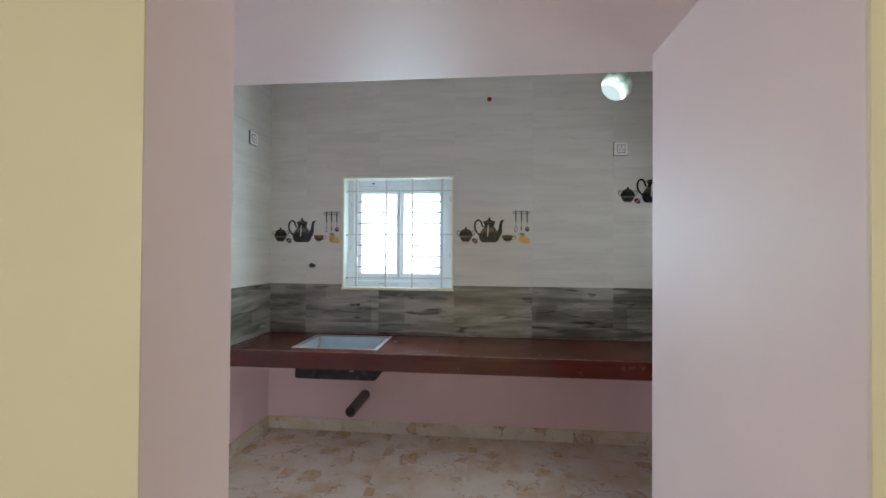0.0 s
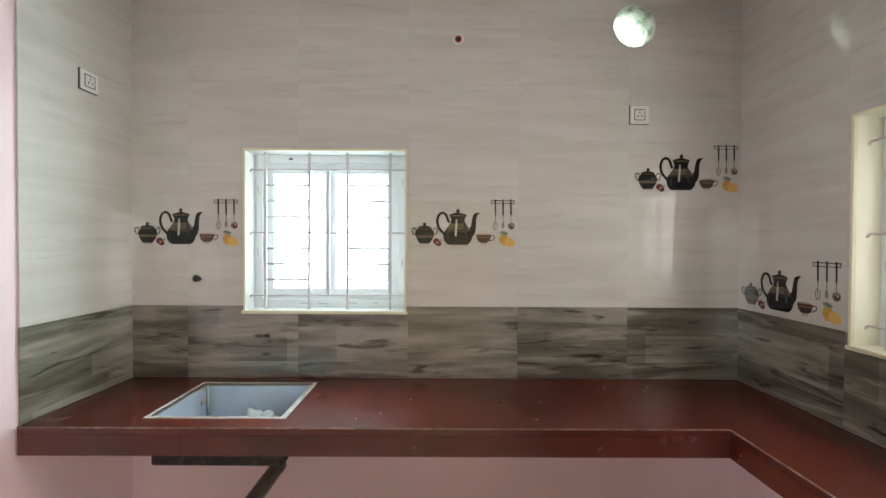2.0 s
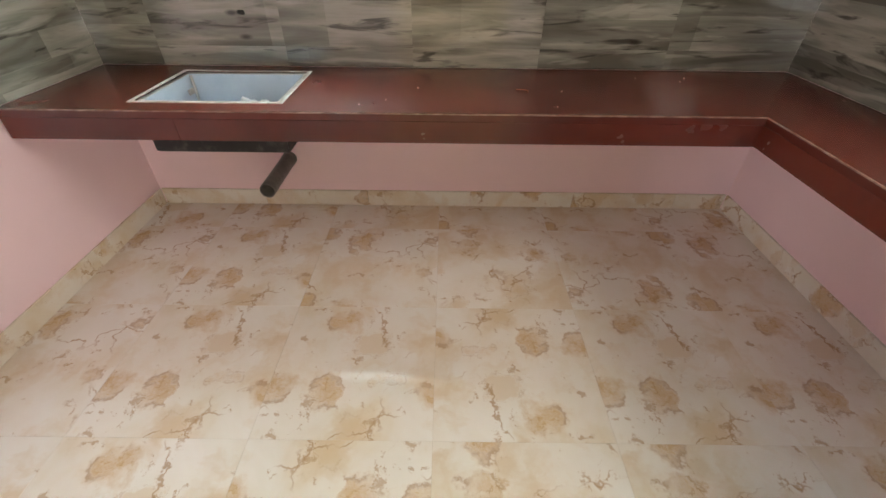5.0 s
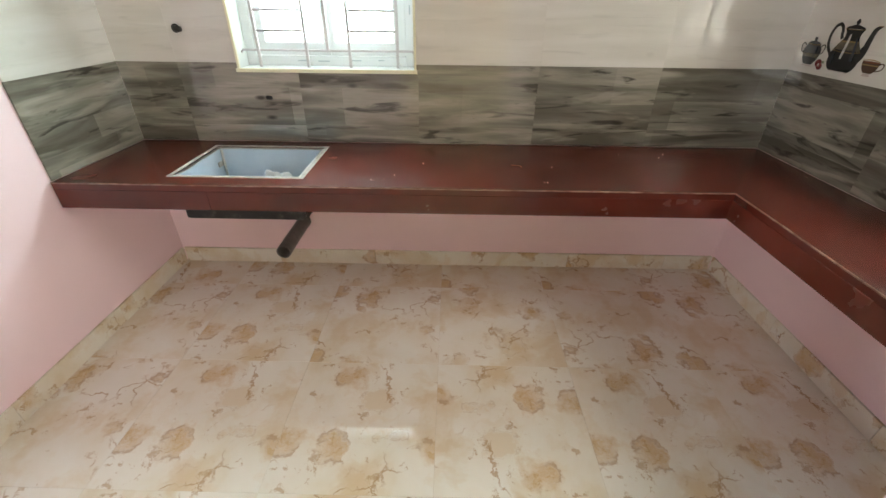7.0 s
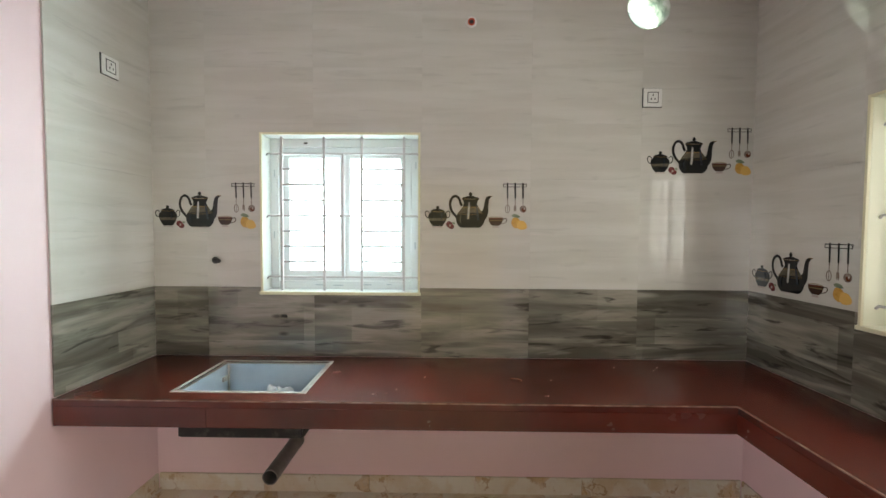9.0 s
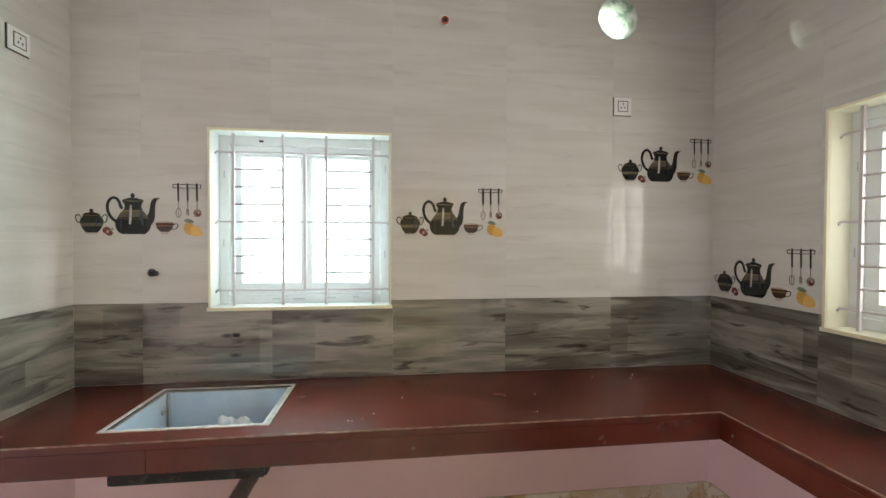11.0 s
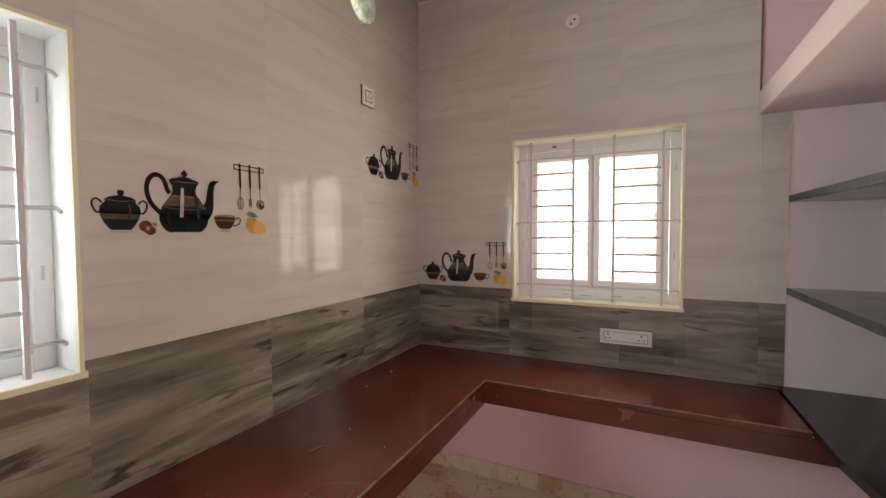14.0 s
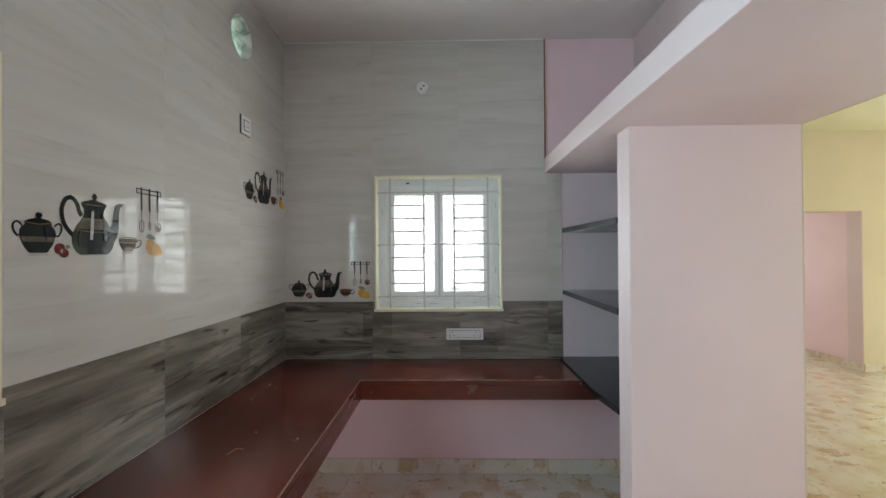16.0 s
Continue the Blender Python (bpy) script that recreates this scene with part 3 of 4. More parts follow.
# ---- kitchen windows ----
def window(name, win, m, label, lining, glazing):
    """A two-sash painted window set back in a lined opening; local x along the wall, local y going out."""
    x0, x1, z0, z1 = win
    root = thing(name, label, "window", m=m, kind="structure")
    t, out = 0.012, 0.225
    part("reveal", box(x0, x0 + t, 0.0075, out, z0, z1, 0.002), lining, root, "painted reveal")
    part("trim", box(x0, x0 + t, -0.005, 0.007, z0, z1, 0.002), CREAM, root, "cream painted trim edge")
    part("reveal", box(x1 - t, x1, 0.0075, out, z0, z1, 0.002), lining, root, "painted reveal")
    part("trim", box(x1 - t, x1, -0.005, 0.007, z0, z1, 0.002), CREAM, root, "cream painted trim edge")
    part("reveal", box(x0 + t, x1 - t, 0.0075, out, z1 - t, z1, 0.002), lining, root, "painted reveal")
    part("trim", box(x0 + t, x1 - t, -0.005, 0.007, z1 - t, z1, 0.002), CREAM, root, "cream painted trim edge")
    part("window_sill", box(x0 - 0.006, x1 + 0.005, -0.010, -0.001, z0 - 0.006, z0 + t, 0.002), CREAM, root, "cream sill edge standing proud of the tiles")
    part("window_sill", box(x0 + t, x1 - t, -0.0005, out, z0, z0 + t, 0.002), lining, root, "painted sill")
    a0, a1, c0, c1 = x0 + t, x1 - t, z0 + t, z1 - t
    fw, y = 0.048, 0.11
    for bx in ((a0, a0 + fw, c0, c1), (a1 - fw, a1, c0, c1), (a0 + fw, a1 - fw, c1 - fw, c1), (a0 + fw, a1 - fw, c0, c0 + fw)):
        part("window_frame", box(bx[0], bx[1], y, y + 0.06, bx[2], bx[3], 0.004), FRAME, root)
    for sx, sz, sl in ((0.30, 0.022, 0.045), (0.42, 0.020, 0.06), (0.62, 0.024, 0.05), (0.78, 0.026, 0.03)):
        part("marking", box(a0 + sx * (a1 - a0), a0 + sx * (a1 - a0) + sl, y - 0.0012, y - 0.0002, c0 + sz, c0 + sz + 0.006), MARKING, root, "faint grey printed marking")
    for sx, sz, sl in ((0.018, 0.30, 0.006), (0.022, 0.66, 0.006), (a1 - a0 - 0.028, 0.24, 0.007), (a1 - a0 - 0.024, 0.71, 0.006)):
        part("marking", box(a0 + sx, a0 + sx + sl, y - 0.0012, y - 0.0002, c0 + sz, c0 + sz + 0.04), MARKING, root, "faint grey printed marking")
    part("screw_cap", box(a0 + 0.20, a0 + 0.222, y - 0.0022, y - 0.0002, c1 - 0.030, c1 - 0.020, 0.0008), DARKLINE, root, "dark screw mark")
    mid = (a0 + a1) / 2
    for s0, s1 in ((a0 + fw + 0.002, mid - 0.001), (mid + 0.001, a1 - fw - 0.002)):
        b0, b1 = c0 + fw + 0.002, c1 - fw - 0.002
        sw = 0.060
        inner_l = sw if s0 < mid - 0.1 else 0.03
        inner_r = 0.03 if s0 < mid - 0.1 else sw
        bm = panel(rect(s0, s1, b0, b1), [rect(s0 + inner_l, s1 - inner_r, b0 + sw, b1 - sw)], 0.035)
        sash = part("sash", bm, FRAME, root, "white painted sash", m=pose(0, y + 0.012, 0))
        pane = part("pane", box(s0 + inner_l - 0.004, s1 - inner_r + 0.004, 0.016, 0.020, b0 + sw - 0.004, b1 - sw + 0.004), glazing, sash, "frosted leaf-patterned glass")
        pane.visible_shadow = False
        beads = panel(rect(s0 + inner_l - 0.012, s1 - inner_r + 0.012, b0 + sw - 0.012, b1 - sw + 0.012), [rect(s0 + inner_l, s1 - inner_r, b0 + sw, b1 - sw)], 0.008)
        part("glazing_bead", beads, FRAME, sash, m=pose(0, -0.008, 0))
    return root


def grille(win, m, label):
    """A welded bar grille standing in the reveal in front of the sashes."""
    x0, x1, z0, z1 = win
    root = thing("window_grille", label, "window grille", "kitchen window grilles", m=m)
    w, h, y, r = x1 - x0, z1 - z0, 0.050, 0.0064
    xs = [x0 + w * f for f in (0.115, 0.385, 0.625, 0.893)]
    zs = [z0 + h * f for f in (0.100, 0.490, 0.882)]
    for x in xs:
        part("grille_bar", box(x - r, x + r, y - r, y + r, z0 + 0.012, z1 - 0.012, 0.0015), GRILLE, root)
    xm = x0 + w * 0.505
    part("grille_bar", box(xm - r, xm + r, y - r + 0.001, y + r + 0.001, zs[0], zs[2], 0.0015), GRILLE, root)
    for z in zs:
        bm = tube([(x0 + 0.012, y + 0.004, z - 0.012), (x0 + 0.022, y + 0.006, z), (x0 + 0.045, y + 0.007, z), (x1 - 0.045, y + 0.007, z), (x1 - 0.022, y + 0.006, z), (x1 - 0.012, y + 0.004, z - 0.012)], 0.0055, 8)
        part("grille_bar", bm, GRILLE, root, smooth=True)
    for a, b in ((xs[0], xs[1]), (xs[2], xs[3])):
        for lo, hi in ((zs[0], zs[1]), (zs[1], zs[2])):
            for k in (1, 2, 3):
                z = lo + (hi - lo) * k / 4
                part("grille_bar", tube([(a, y, z), ((a + b) / 2, y + 0.0008, z + 0.0006), (b, y, z)], 0.0058, 8), GRILLE, root, smooth=True)
    return root


E2 = (-WIN2[1], -WIN2[0], WIN2[2], WIN2[3])
window("window_1", WIN1, NORTH, "white two-sash window with frosted glass in a cream reveal", REVEAL, GLASS_BRIGHT)
grille(WIN1, NORTH, "thin pale-painted welded bar grille in the north window")
window("window_2", E2, EAST, "white two-sash window with leaf-patterned frosted glass", REVEAL_CREAM, GLASS_DIM)
grille(E2, EAST, "thin pale-painted welded bar grille in the east window")

# round exhaust opening
solid("exhaust_hole_lining", pipe(0.1135, 0.1165, -0.004, 0.26, 48), PLASTER, "pale plaster lining of the round exhaust fan opening", "exhaust opening", "structure", m=NORTH @ pose(0.965, 0, 2.732), smooth=True)


glow = bpy.data.materials.new("hazy_sky_glow")
glow.use_nodes = True
gn = glow.node_tree
em = gn.nodes.new("ShaderNodeEmission")
em.inputs["Color"].default_value, em.inputs["Strength"].default_value = (0.80, 0.95, 0.90, 1), 1.3
gn.links.new(em.outputs[0], gn.nodes["Material Output"].inputs["Surface"])
sheet = bmesh.new()
bmesh.ops.create_grid(sheet, x_segments=1, y_segments=1, size=40)
solid("backdrop", sheet, glow, "bright hazy sky beyond the house", "sky", "structure", m=pose(0, 60, 30, 90))


# ---- counter, sink, shelves ----
SX0, SX1, SY0, SY1 = -1.335, -0.755, 2.868, 3.300
counter = thing("kitchen_counter", "dark red polished stone L-shaped counter slab cast into the walls", "counter")
bm = panel([(XL + 0.001, YB - 0.001), (XR - 0.001, YB - 0.001), (XR - 0.001, 1.502), (CX, 1.502), (CX, CY), (XL + 0.001, CY)], [rect(SX0, SX1, SY0, SY1)], 0.03)
top = part("countertop", bm, RED, counter, m=pose(0, 0, CT, -90))
part("slab_core", panel([(XL + 0.001, YB - 0.001), (XR - 0.001, YB - 0.001), (XR - 0.001, 1.51), (CX + 0.022, 1.51), (CX + 0.022, CY + 0.022), (XL + 0.001, CY + 0.022)], [rect(SX0 - 0.02, SX1 + 0.02, SY0 - 0.02, SY1 + 0.02)], CT - 0.031 - CB - 0.004), PINK, counter, "pink painted slab underside", m=pose(0, 0, CT - 0.031, -90))
for a, b in ((XL + 0.001, -1.135), (-1.134, CX - 0.0018)):
    part("front_fascia", box(a, b, CY - 0.001, CY + 0.019, CB, CT - 0.0305, 0.0015), RED, counter)
for a, b in ((1.405, CY + 0.019),):
    part("front_fascia", box(CX - 0.001, CX + 0.019, a, b, CB, CT - 0.0305, 0.0015), RED, counter)
part("front_lip", box(XL + 0.001, CX - 0.004, CY - 0.0025, CY + 0.003, CT - 0.0045, CT + 0.0008, 0.001), NOSING, counter, "pale joint line with the edge highlight painted in")
part("front_lip", box(CX - 0.0025, CX + 0.003, 1.502, CY + 0.0028, CT - 0.0045, CT + 0.0008, 0.001), NOSING, counter, "pale joint line with the edge highlight painted in")

sink = thing("kitchen_sink", "square steel sink with blue protective film set in the counter", "sink")
def ring(x0, x1, y0, y1, w, th):
    return panel(rect(x0, x1, y0, y1), [rect(x0 + w, x1 - w, y0 + w, y1 - w)], th)
part("putty_joint", ring(SX0 - 0.012, SX1 + 0.012, SY0 - 0.012, SY1 + 0.012, 0.017, 0.003), PUTTY, sink, "rough cream putty joint", m=pose(0, 0, CT + 0.003, -90))
part("rim", ring(SX0 + 0.004, SX1 - 0.004, SY0 + 0.004, SY1 - 0.004, 0.016, 0.012), STEEL, sink, "bare steel rim", m=pose(0, 0, CT - 0.004, -90))
bx0, bx1, by0, by1, bz = SX0 + 0.018, SX1 - 0.018, SY0 + 0.018, SY1 - 0.018, 0.588
for bb in (box(bx0, bx0 + 0.004, by0, by1, bz, CT - 0.008), box(bx1 - 0.004, bx1, by0, by1, bz, CT - 0.008), box(bx0 + 0.004, bx1 - 0.004, by0, by0 + 0.004, bz, CT - 0.008), box(bx0 + 0.004, bx1 - 0.004, by1 - 0.004, by1, bz, CT - 0.008)):
    part("bowl_side", bb, FILM, sink)
part("bowl_bottom", panel(rect(bx0 + 0.004, bx1 - 0.004, by0 + 0.004, by1 - 0.004), [circle((bx0 + bx1) / 2, (by0 + by1) / 2, 0.045, 28)], 0.004), FILM, sink, m=pose(0, 0, bz + 0.004, -90))
part("bowl_corner_seam", tube([(bx0 + 0.014, by1 - 0.012, bz + 0.006), (bx0 + 0.014, by1 - 0.012, CT - 0.012)], 0.006, 10), STEEL, sink, "bare steel corner where the film is peeled", smooth=True)
part("film_flap", box(bx0 + 0.003, bx0 + 0.012, by1 - 0.06, by1 - 0.02, CT - 0.09, CT - 0.065, 0.002), PUTTY, sink, "loose curl of film")
u = 0.014
under = thing("sink_tray", "black coated sink underside hanging below the counter", "sink underside")
part("shell", box(bx0 - 0.002, bx1 + 0.002, by0 - 0.002, by1 + 0.002, bz - u, bz - 0.001, 0.003), COATING, under)
for bb in (box(bx0 - 0.004, bx1 + 0.004, by0 - 0.012, by0 - 0.003, bz - 0.006, CB + 0.02), box(bx0 - 0.012, bx0 - 0.005, by0 - 0.003, by1, bz - 0.006, CB + 0.02), box(bx1 + 0.005, bx1 + 0.012, by0 - 0.003, by1, bz - 0.006, CB + 0.02)):
    part("side_shell", bb, COATING, under)
for k in range(7):
    x = bx0 + 0.06 + k * 0.065 + random.uniform(-0.015, 0.015)
    part("plaster_drip", box(x, x + random.uniform(0.008, 0.03), by0 - 0.015, by0 - 0.0115, CB - random.uniform(0.012, 0.04), CB - 0.002, 0.0012), PUTTY, under, "dried mortar drip")

# crumpled film in the bowl
bm = bmesh.new()
bmesh.ops.create_icosphere(bm, subdivisions=5, radius=1)
for vv in bm.verts:
    k = 1 + 0.45 * noise.noise(vv.co * 2.3) + 0.22 * abs(noise.noise(vv.co * 4.5)) + 0.07 * noise.noise(vv.co * 11)
    vv.co = Vector((vv.co.x * 0.10 * k, vv.co.y * 0.07 * k, max(vv.co.z * 0.095 * k, -0.012)))
solid("crumpled_plastic", bm, CRUMPLE, "crumpled whitish plastic sheet lying in the sink", "plastic sheet", m=pose(-0.985, 3.13, bz + 0.017), smooth=True)

drain = thing("drain_pipe", "grey PVC waste pipe sticking out of the wall", "pipe", m=pose(-0.985, 0, 0.298))
part("tube", pipe(0.034, 0.038, 3.04, YB + 0.02), PVC, drain, smooth=False)
part("collar", pipe(0.038, 0.0405, YB - 0.02, YB + 0.012), PVC, drain)

# niche with black granite shelves
for z0, z1, lab in ((1.232, 1.262, "black granite niche shelf with a rough cut edge"), (1.655, 1.687, "black granite niche shelf under the loft slab")):
    sh = thing("granite_shelf", lab, "shelf", "granite niche shelves")
    part("board", box(PILX + PILW + 0.001, XR + 0.004, YP + 0.002, PILY + 0.0005, z0, z1, 0.001), BLACK, sh)
    part("cut_edge", box(PILX + PILW + 0.002, XR + 0.007, PILY + 0.001, PILY + 0.005, z0 + 0.001, z1 - 0.001, 0.001), GRANITE_EDGE, sh, "rough sawn granite edge")
low = thing("granite_ledge", "black granite ledge running on from the red counter", "ledge")
part("board", panel([(PILX + PILW + 0.001, PILY), (PILX + PILW + 0.001, YP + 0.002), (XR + 0.004, YP + 0.002), (XR + 0.004, PILY), (XR - 0.002, PILY + 0.006), (XR - 0.002, 1.499), (0.86, 1.499)], [], 0.032), BLACK, low, m=pose(0, 0, CT + 0.012, -90))
part("pink_edge_strip", box(XR - 0.004, XR + 0.009, PILY - 0.001, PILY + 0.004, CT + 0.013, SLAB0 - 0.001), PINK, low, "pink painted strip at the tile edge")

solid("niche_lining", box(XR + 0.0045, XR + 0.0095, YP + 0.001, PILY - 0.0015, CT + 0.0125, SLAB0 - 0.001), LAVENDER, "pale lavender painted side of the shelf niche", "wall", "structure")

# dry fibre and crumbs left on the counter
twig = tube([(0.19, 3.07, CT + 0.002), (0.205, 3.055, CT + 0.006), (0.225, 3.06, CT + 0.004), (0.238, 3.045, CT + 0.0025), (0.232, 3.03, CT + 0.002)], 0.0016, 6)
solid("dry_twig", twig, DRYTWIG, "dry curled fibre lying on the red counter", "debris", smooth=True)
for k in range(9):
    bm = bmesh.new()
    bmesh.ops.create_icosphere(bm, subdivisions=1, radius=random.uniform(0.0015, 0.004))
    for vv in bm.verts:
        vv.co *= random.uniform(0.6, 1.2)
    solid("plaster_crumb", bm, PUTTY, "small plaster crumb on the red counter", "debris", group="crumbs on the counter", m=pose(random.uniform(-0.5, 1.0), random.uniform(2.85, 3.3), CT + 0.0015))


# ---- electrical and plumbing points ----
def plate(w, h, kind, m, label):
    root = thing("switch_plate" if kind == "blank" else "socket_plate", label, "switch plate" if kind == "blank" else "socket", "wall plates", m=m)
    part("gasket", box(-w / 2, w / 2, -0.004, 0.0, -h / 2, h / 2, 0.001), DARKLINE, root, "dark shadow gap")
    part("cover", box(-w / 2 + 0.003, w / 2 - 0.003, -0.011, -0.0045, -h / 2 + 0.003, h / 2 - 0.003, 0.003), PLASTIC, root)
    if kind == "blank":
        q = 0.030
        part("module_gap", panel(rect(-q, q, -q, q), [rect(-q + 0.0035, q - 0.0035, -q + 0.0035, q - 0.0035)], 0.002), DARKLINE, root, m=pose(0, -0.0125, 0))
        part("module", box(-0.025, 0.025, -0.0135, -0.0115, -0.025, 0.025, 0.001), PLASTIC, root)
        for x, z in ((0, 0.012), (-0.010, -0.008), (0.010, -0.008)):
            part("pin_hole", box(x - 0.003, x + 0.003, -0.0142, -0.0137, z - 0.005, z + 0.005), DARKLINE, root)
    else:
        part("module_gap", panel(rect(-w * 0.41, w * 0.41, -h * 0.30, h * 0.30), [rect(-w * 0.41 + 0.002, w * 0.41 - 0.002, -h * 0.30 + 0.002, h * 0.30 - 0.002)], 0.002), DARKLINE, root, m=pose(0, -0.0125, 0))
        for k in range(4 if kind == "double" else 0):
            x = -w * 0.24 + k * w * 0.105
            part("rocker_switch", box(x + 0.0006, x + w * 0.105 - 0.0006, -0.0155, -0.0115, -h * 0.26, h * 0.26, 0.002), PLASTIC, root)
        if kind == "single":
            part("blank_module", box(-w * 0.39, w * 0.20, -0.0155, -0.0115, -h * 0.26, h * 0.26, 0.002), PLASTIC, root)
        for cx in ((-w * 0.33, w * 0.29) if kind == "double" else (w * 0.30,)):
            for x, z, r in ((0, 0.013, 0.004), (-0.011, -0.009, 0.0032), (0.011, -0.009, 0.0032)):
                part("pin_hole", box(cx + x - r, cx + x + r, -0.0125, -0.0117, z - r, z + r), DARKLINE, root)
    return root


plate(0.107, 0.105, "blank", NORTH @ pose(0.996, 0, 2.247), "white switch plate with a dark edge high on the tiles")
plate(0.107, 0.100, "blank", WEST @ pose(3.116, 0, 2.304), "white switch plate with a dark edge on the side tiles")
plate(0.262, 0.086, "double", EAST @ pose(-2.150, 0, 0.962), "long white switch and socket plate above the counter")
plate(0.272, 0.094, "single", WEST @ pose(2.232, 0.010, 1.430), "long white switch and socket plate on the pink wall")

rose = thing("ceiling_rose_socket", "round white wiring point with two dark holes", "wiring point", m=EAST @ pose(-2.431, 0, 2.67))
disc = bmesh.new()
bmesh.ops.create_cone(disc, cap_ends=True, segments=36, radius1=0.042, radius2=0.038, depth=0.014, matrix=pose(0, -0.007, 0, 90))
part("disc", disc, PLASTIC, rose)
for x, z in ((-0.009, -0.011), (0.010, 0.009)):
    d = bmesh.new()
    bmesh.ops.create_cone(d, cap_ends=True, segments=14, radius1=0.006, radius2=0.006, depth=0.002, matrix=pose(x, -0.0148, z, 90))
    part("wire_hole", d, DARKLINE, rose)

cond = thing("conduit_end", "orange conduit end in a white patched hole", "conduit", m=NORTH @ pose(0, 0, 2.656))
part("patch", panel(circle(0, 0, 0.030, 24), [circle(0, 0, 0.019, 20)], 0.003), PLASTIC, cond, "white cement patch", m=pose(0, -0.0032, 0))
part("tube", pipe(0.013, 0.019, -0.010, -0.0004, 20), ORANGE, cond)
d = bmesh.new()
bmesh.ops.create_cone(d, cap_ends=True, segments=18, radius1=0.0135, radius2=0.0135, depth=0.002, matrix=pose(0, -0.002, 0, 90))
part("bore", d, DARKLINE, cond)

stub = thing("tap_stub", "short dark pipe stub for the tap above the sink", "pipe stub", m=NORTH @ pose(-1.438, 0, 1.337))
part("collar", pipe(0.012, 0.020, -0.004, -0.0004, 20), PLUG, stub)
part("tube", tube([(-0.006, -0.0005, 0), (0.004, -0.016, -0.001), (0.034, -0.024, -0.002)], 0.012, 12), PLUG, stub, smooth=True)
stub2 = thing("inlet_stub", "small dark capped inlet in the grey tiles", "pipe stub", m=NORTH @ pose(-1.055, 0, 1.022))
part("tube", tube([(-0.004, -0.0005, 0), (0.004, -0.012, 0.001), (0.024, -0.016, 0.001)], 0.009, 12), PLUG, stub2, smooth=True)


# ---- printed kitchen motif ----
def flat(poly, layer=0):
    k = 0.00106
    return panel([((x - 27) * k, (285 - y) * k) for x, y in poly], [], 0.0005), pose(0, -0.0007 - 0.0006 * layer, 0)


def oval(cx, cy, rx, ry, n=20, tilt=0.0):
    c, s = math.cos(tilt), math.sin(tilt)
    return [(cx + rx * math.cos(2 * math.pi * i / n) * c - ry * math.sin(2 * math.pi * i / n) * s, cy + rx * math.cos(2 * math.pi * i / n) * s + ry * math.sin(2 * math.pi * i / n) * c) for i in range(n)]


def stroke(points, widths):
    left, right = [], []
    for i, p in enumerate(points):
        a, b = points[max(i - 1, 0)], points[min(i + 1, len(points) - 1)]
        d = Vector((b[0] - a[0], b[1] - a[1])).normalized()
        w = (widths[i] if isinstance(widths, list) else widths) / 2
        left.append((p[0] - d.y * w, p[1] + d.x * w))
        right.append((p[0] + d.y * w, p[1] - d.x * w))
    return left + right[::-1]


def arc(cx, cy, rx, ry, a0, a1, n=14):
    return [(cx + rx * math.cos(radians(a0 + (a1 - a0) * i / (n - 1))), cy + ry * math.sin(radians(a0 + (a1 - a0) * i / (n - 1)))) for i in range(n)]


def curve(points, steps=4):
    """Catmull-Rom curve through points."""
    out = []
    for i in range(len(points) - 1):
        p0, p1, p2, p3 = (Vector(points[max(min(k, len(points) - 1), 0)]) for k in (i - 1, i, i + 1, i + 2))
        for k in range(steps):
            t = k / steps
            q = 0.5 * (2 * p1 + (p2 - p0) * t + (2 * p0 - 5 * p1 + 4 * p2 - p3) * t * t + (3 * p1 - p0 - 3 * p2 + p3) * t ** 3)
            out.append((q.x, q.y))
    return out + [tuple(points[-1])]


def sym(cx, profile):
    profile = curve(profile) if len(profile) > 3 else profile
    return [(cx - w, y) for w, y in profile] + [(cx + w, y) for w, y in profile[::-1]]


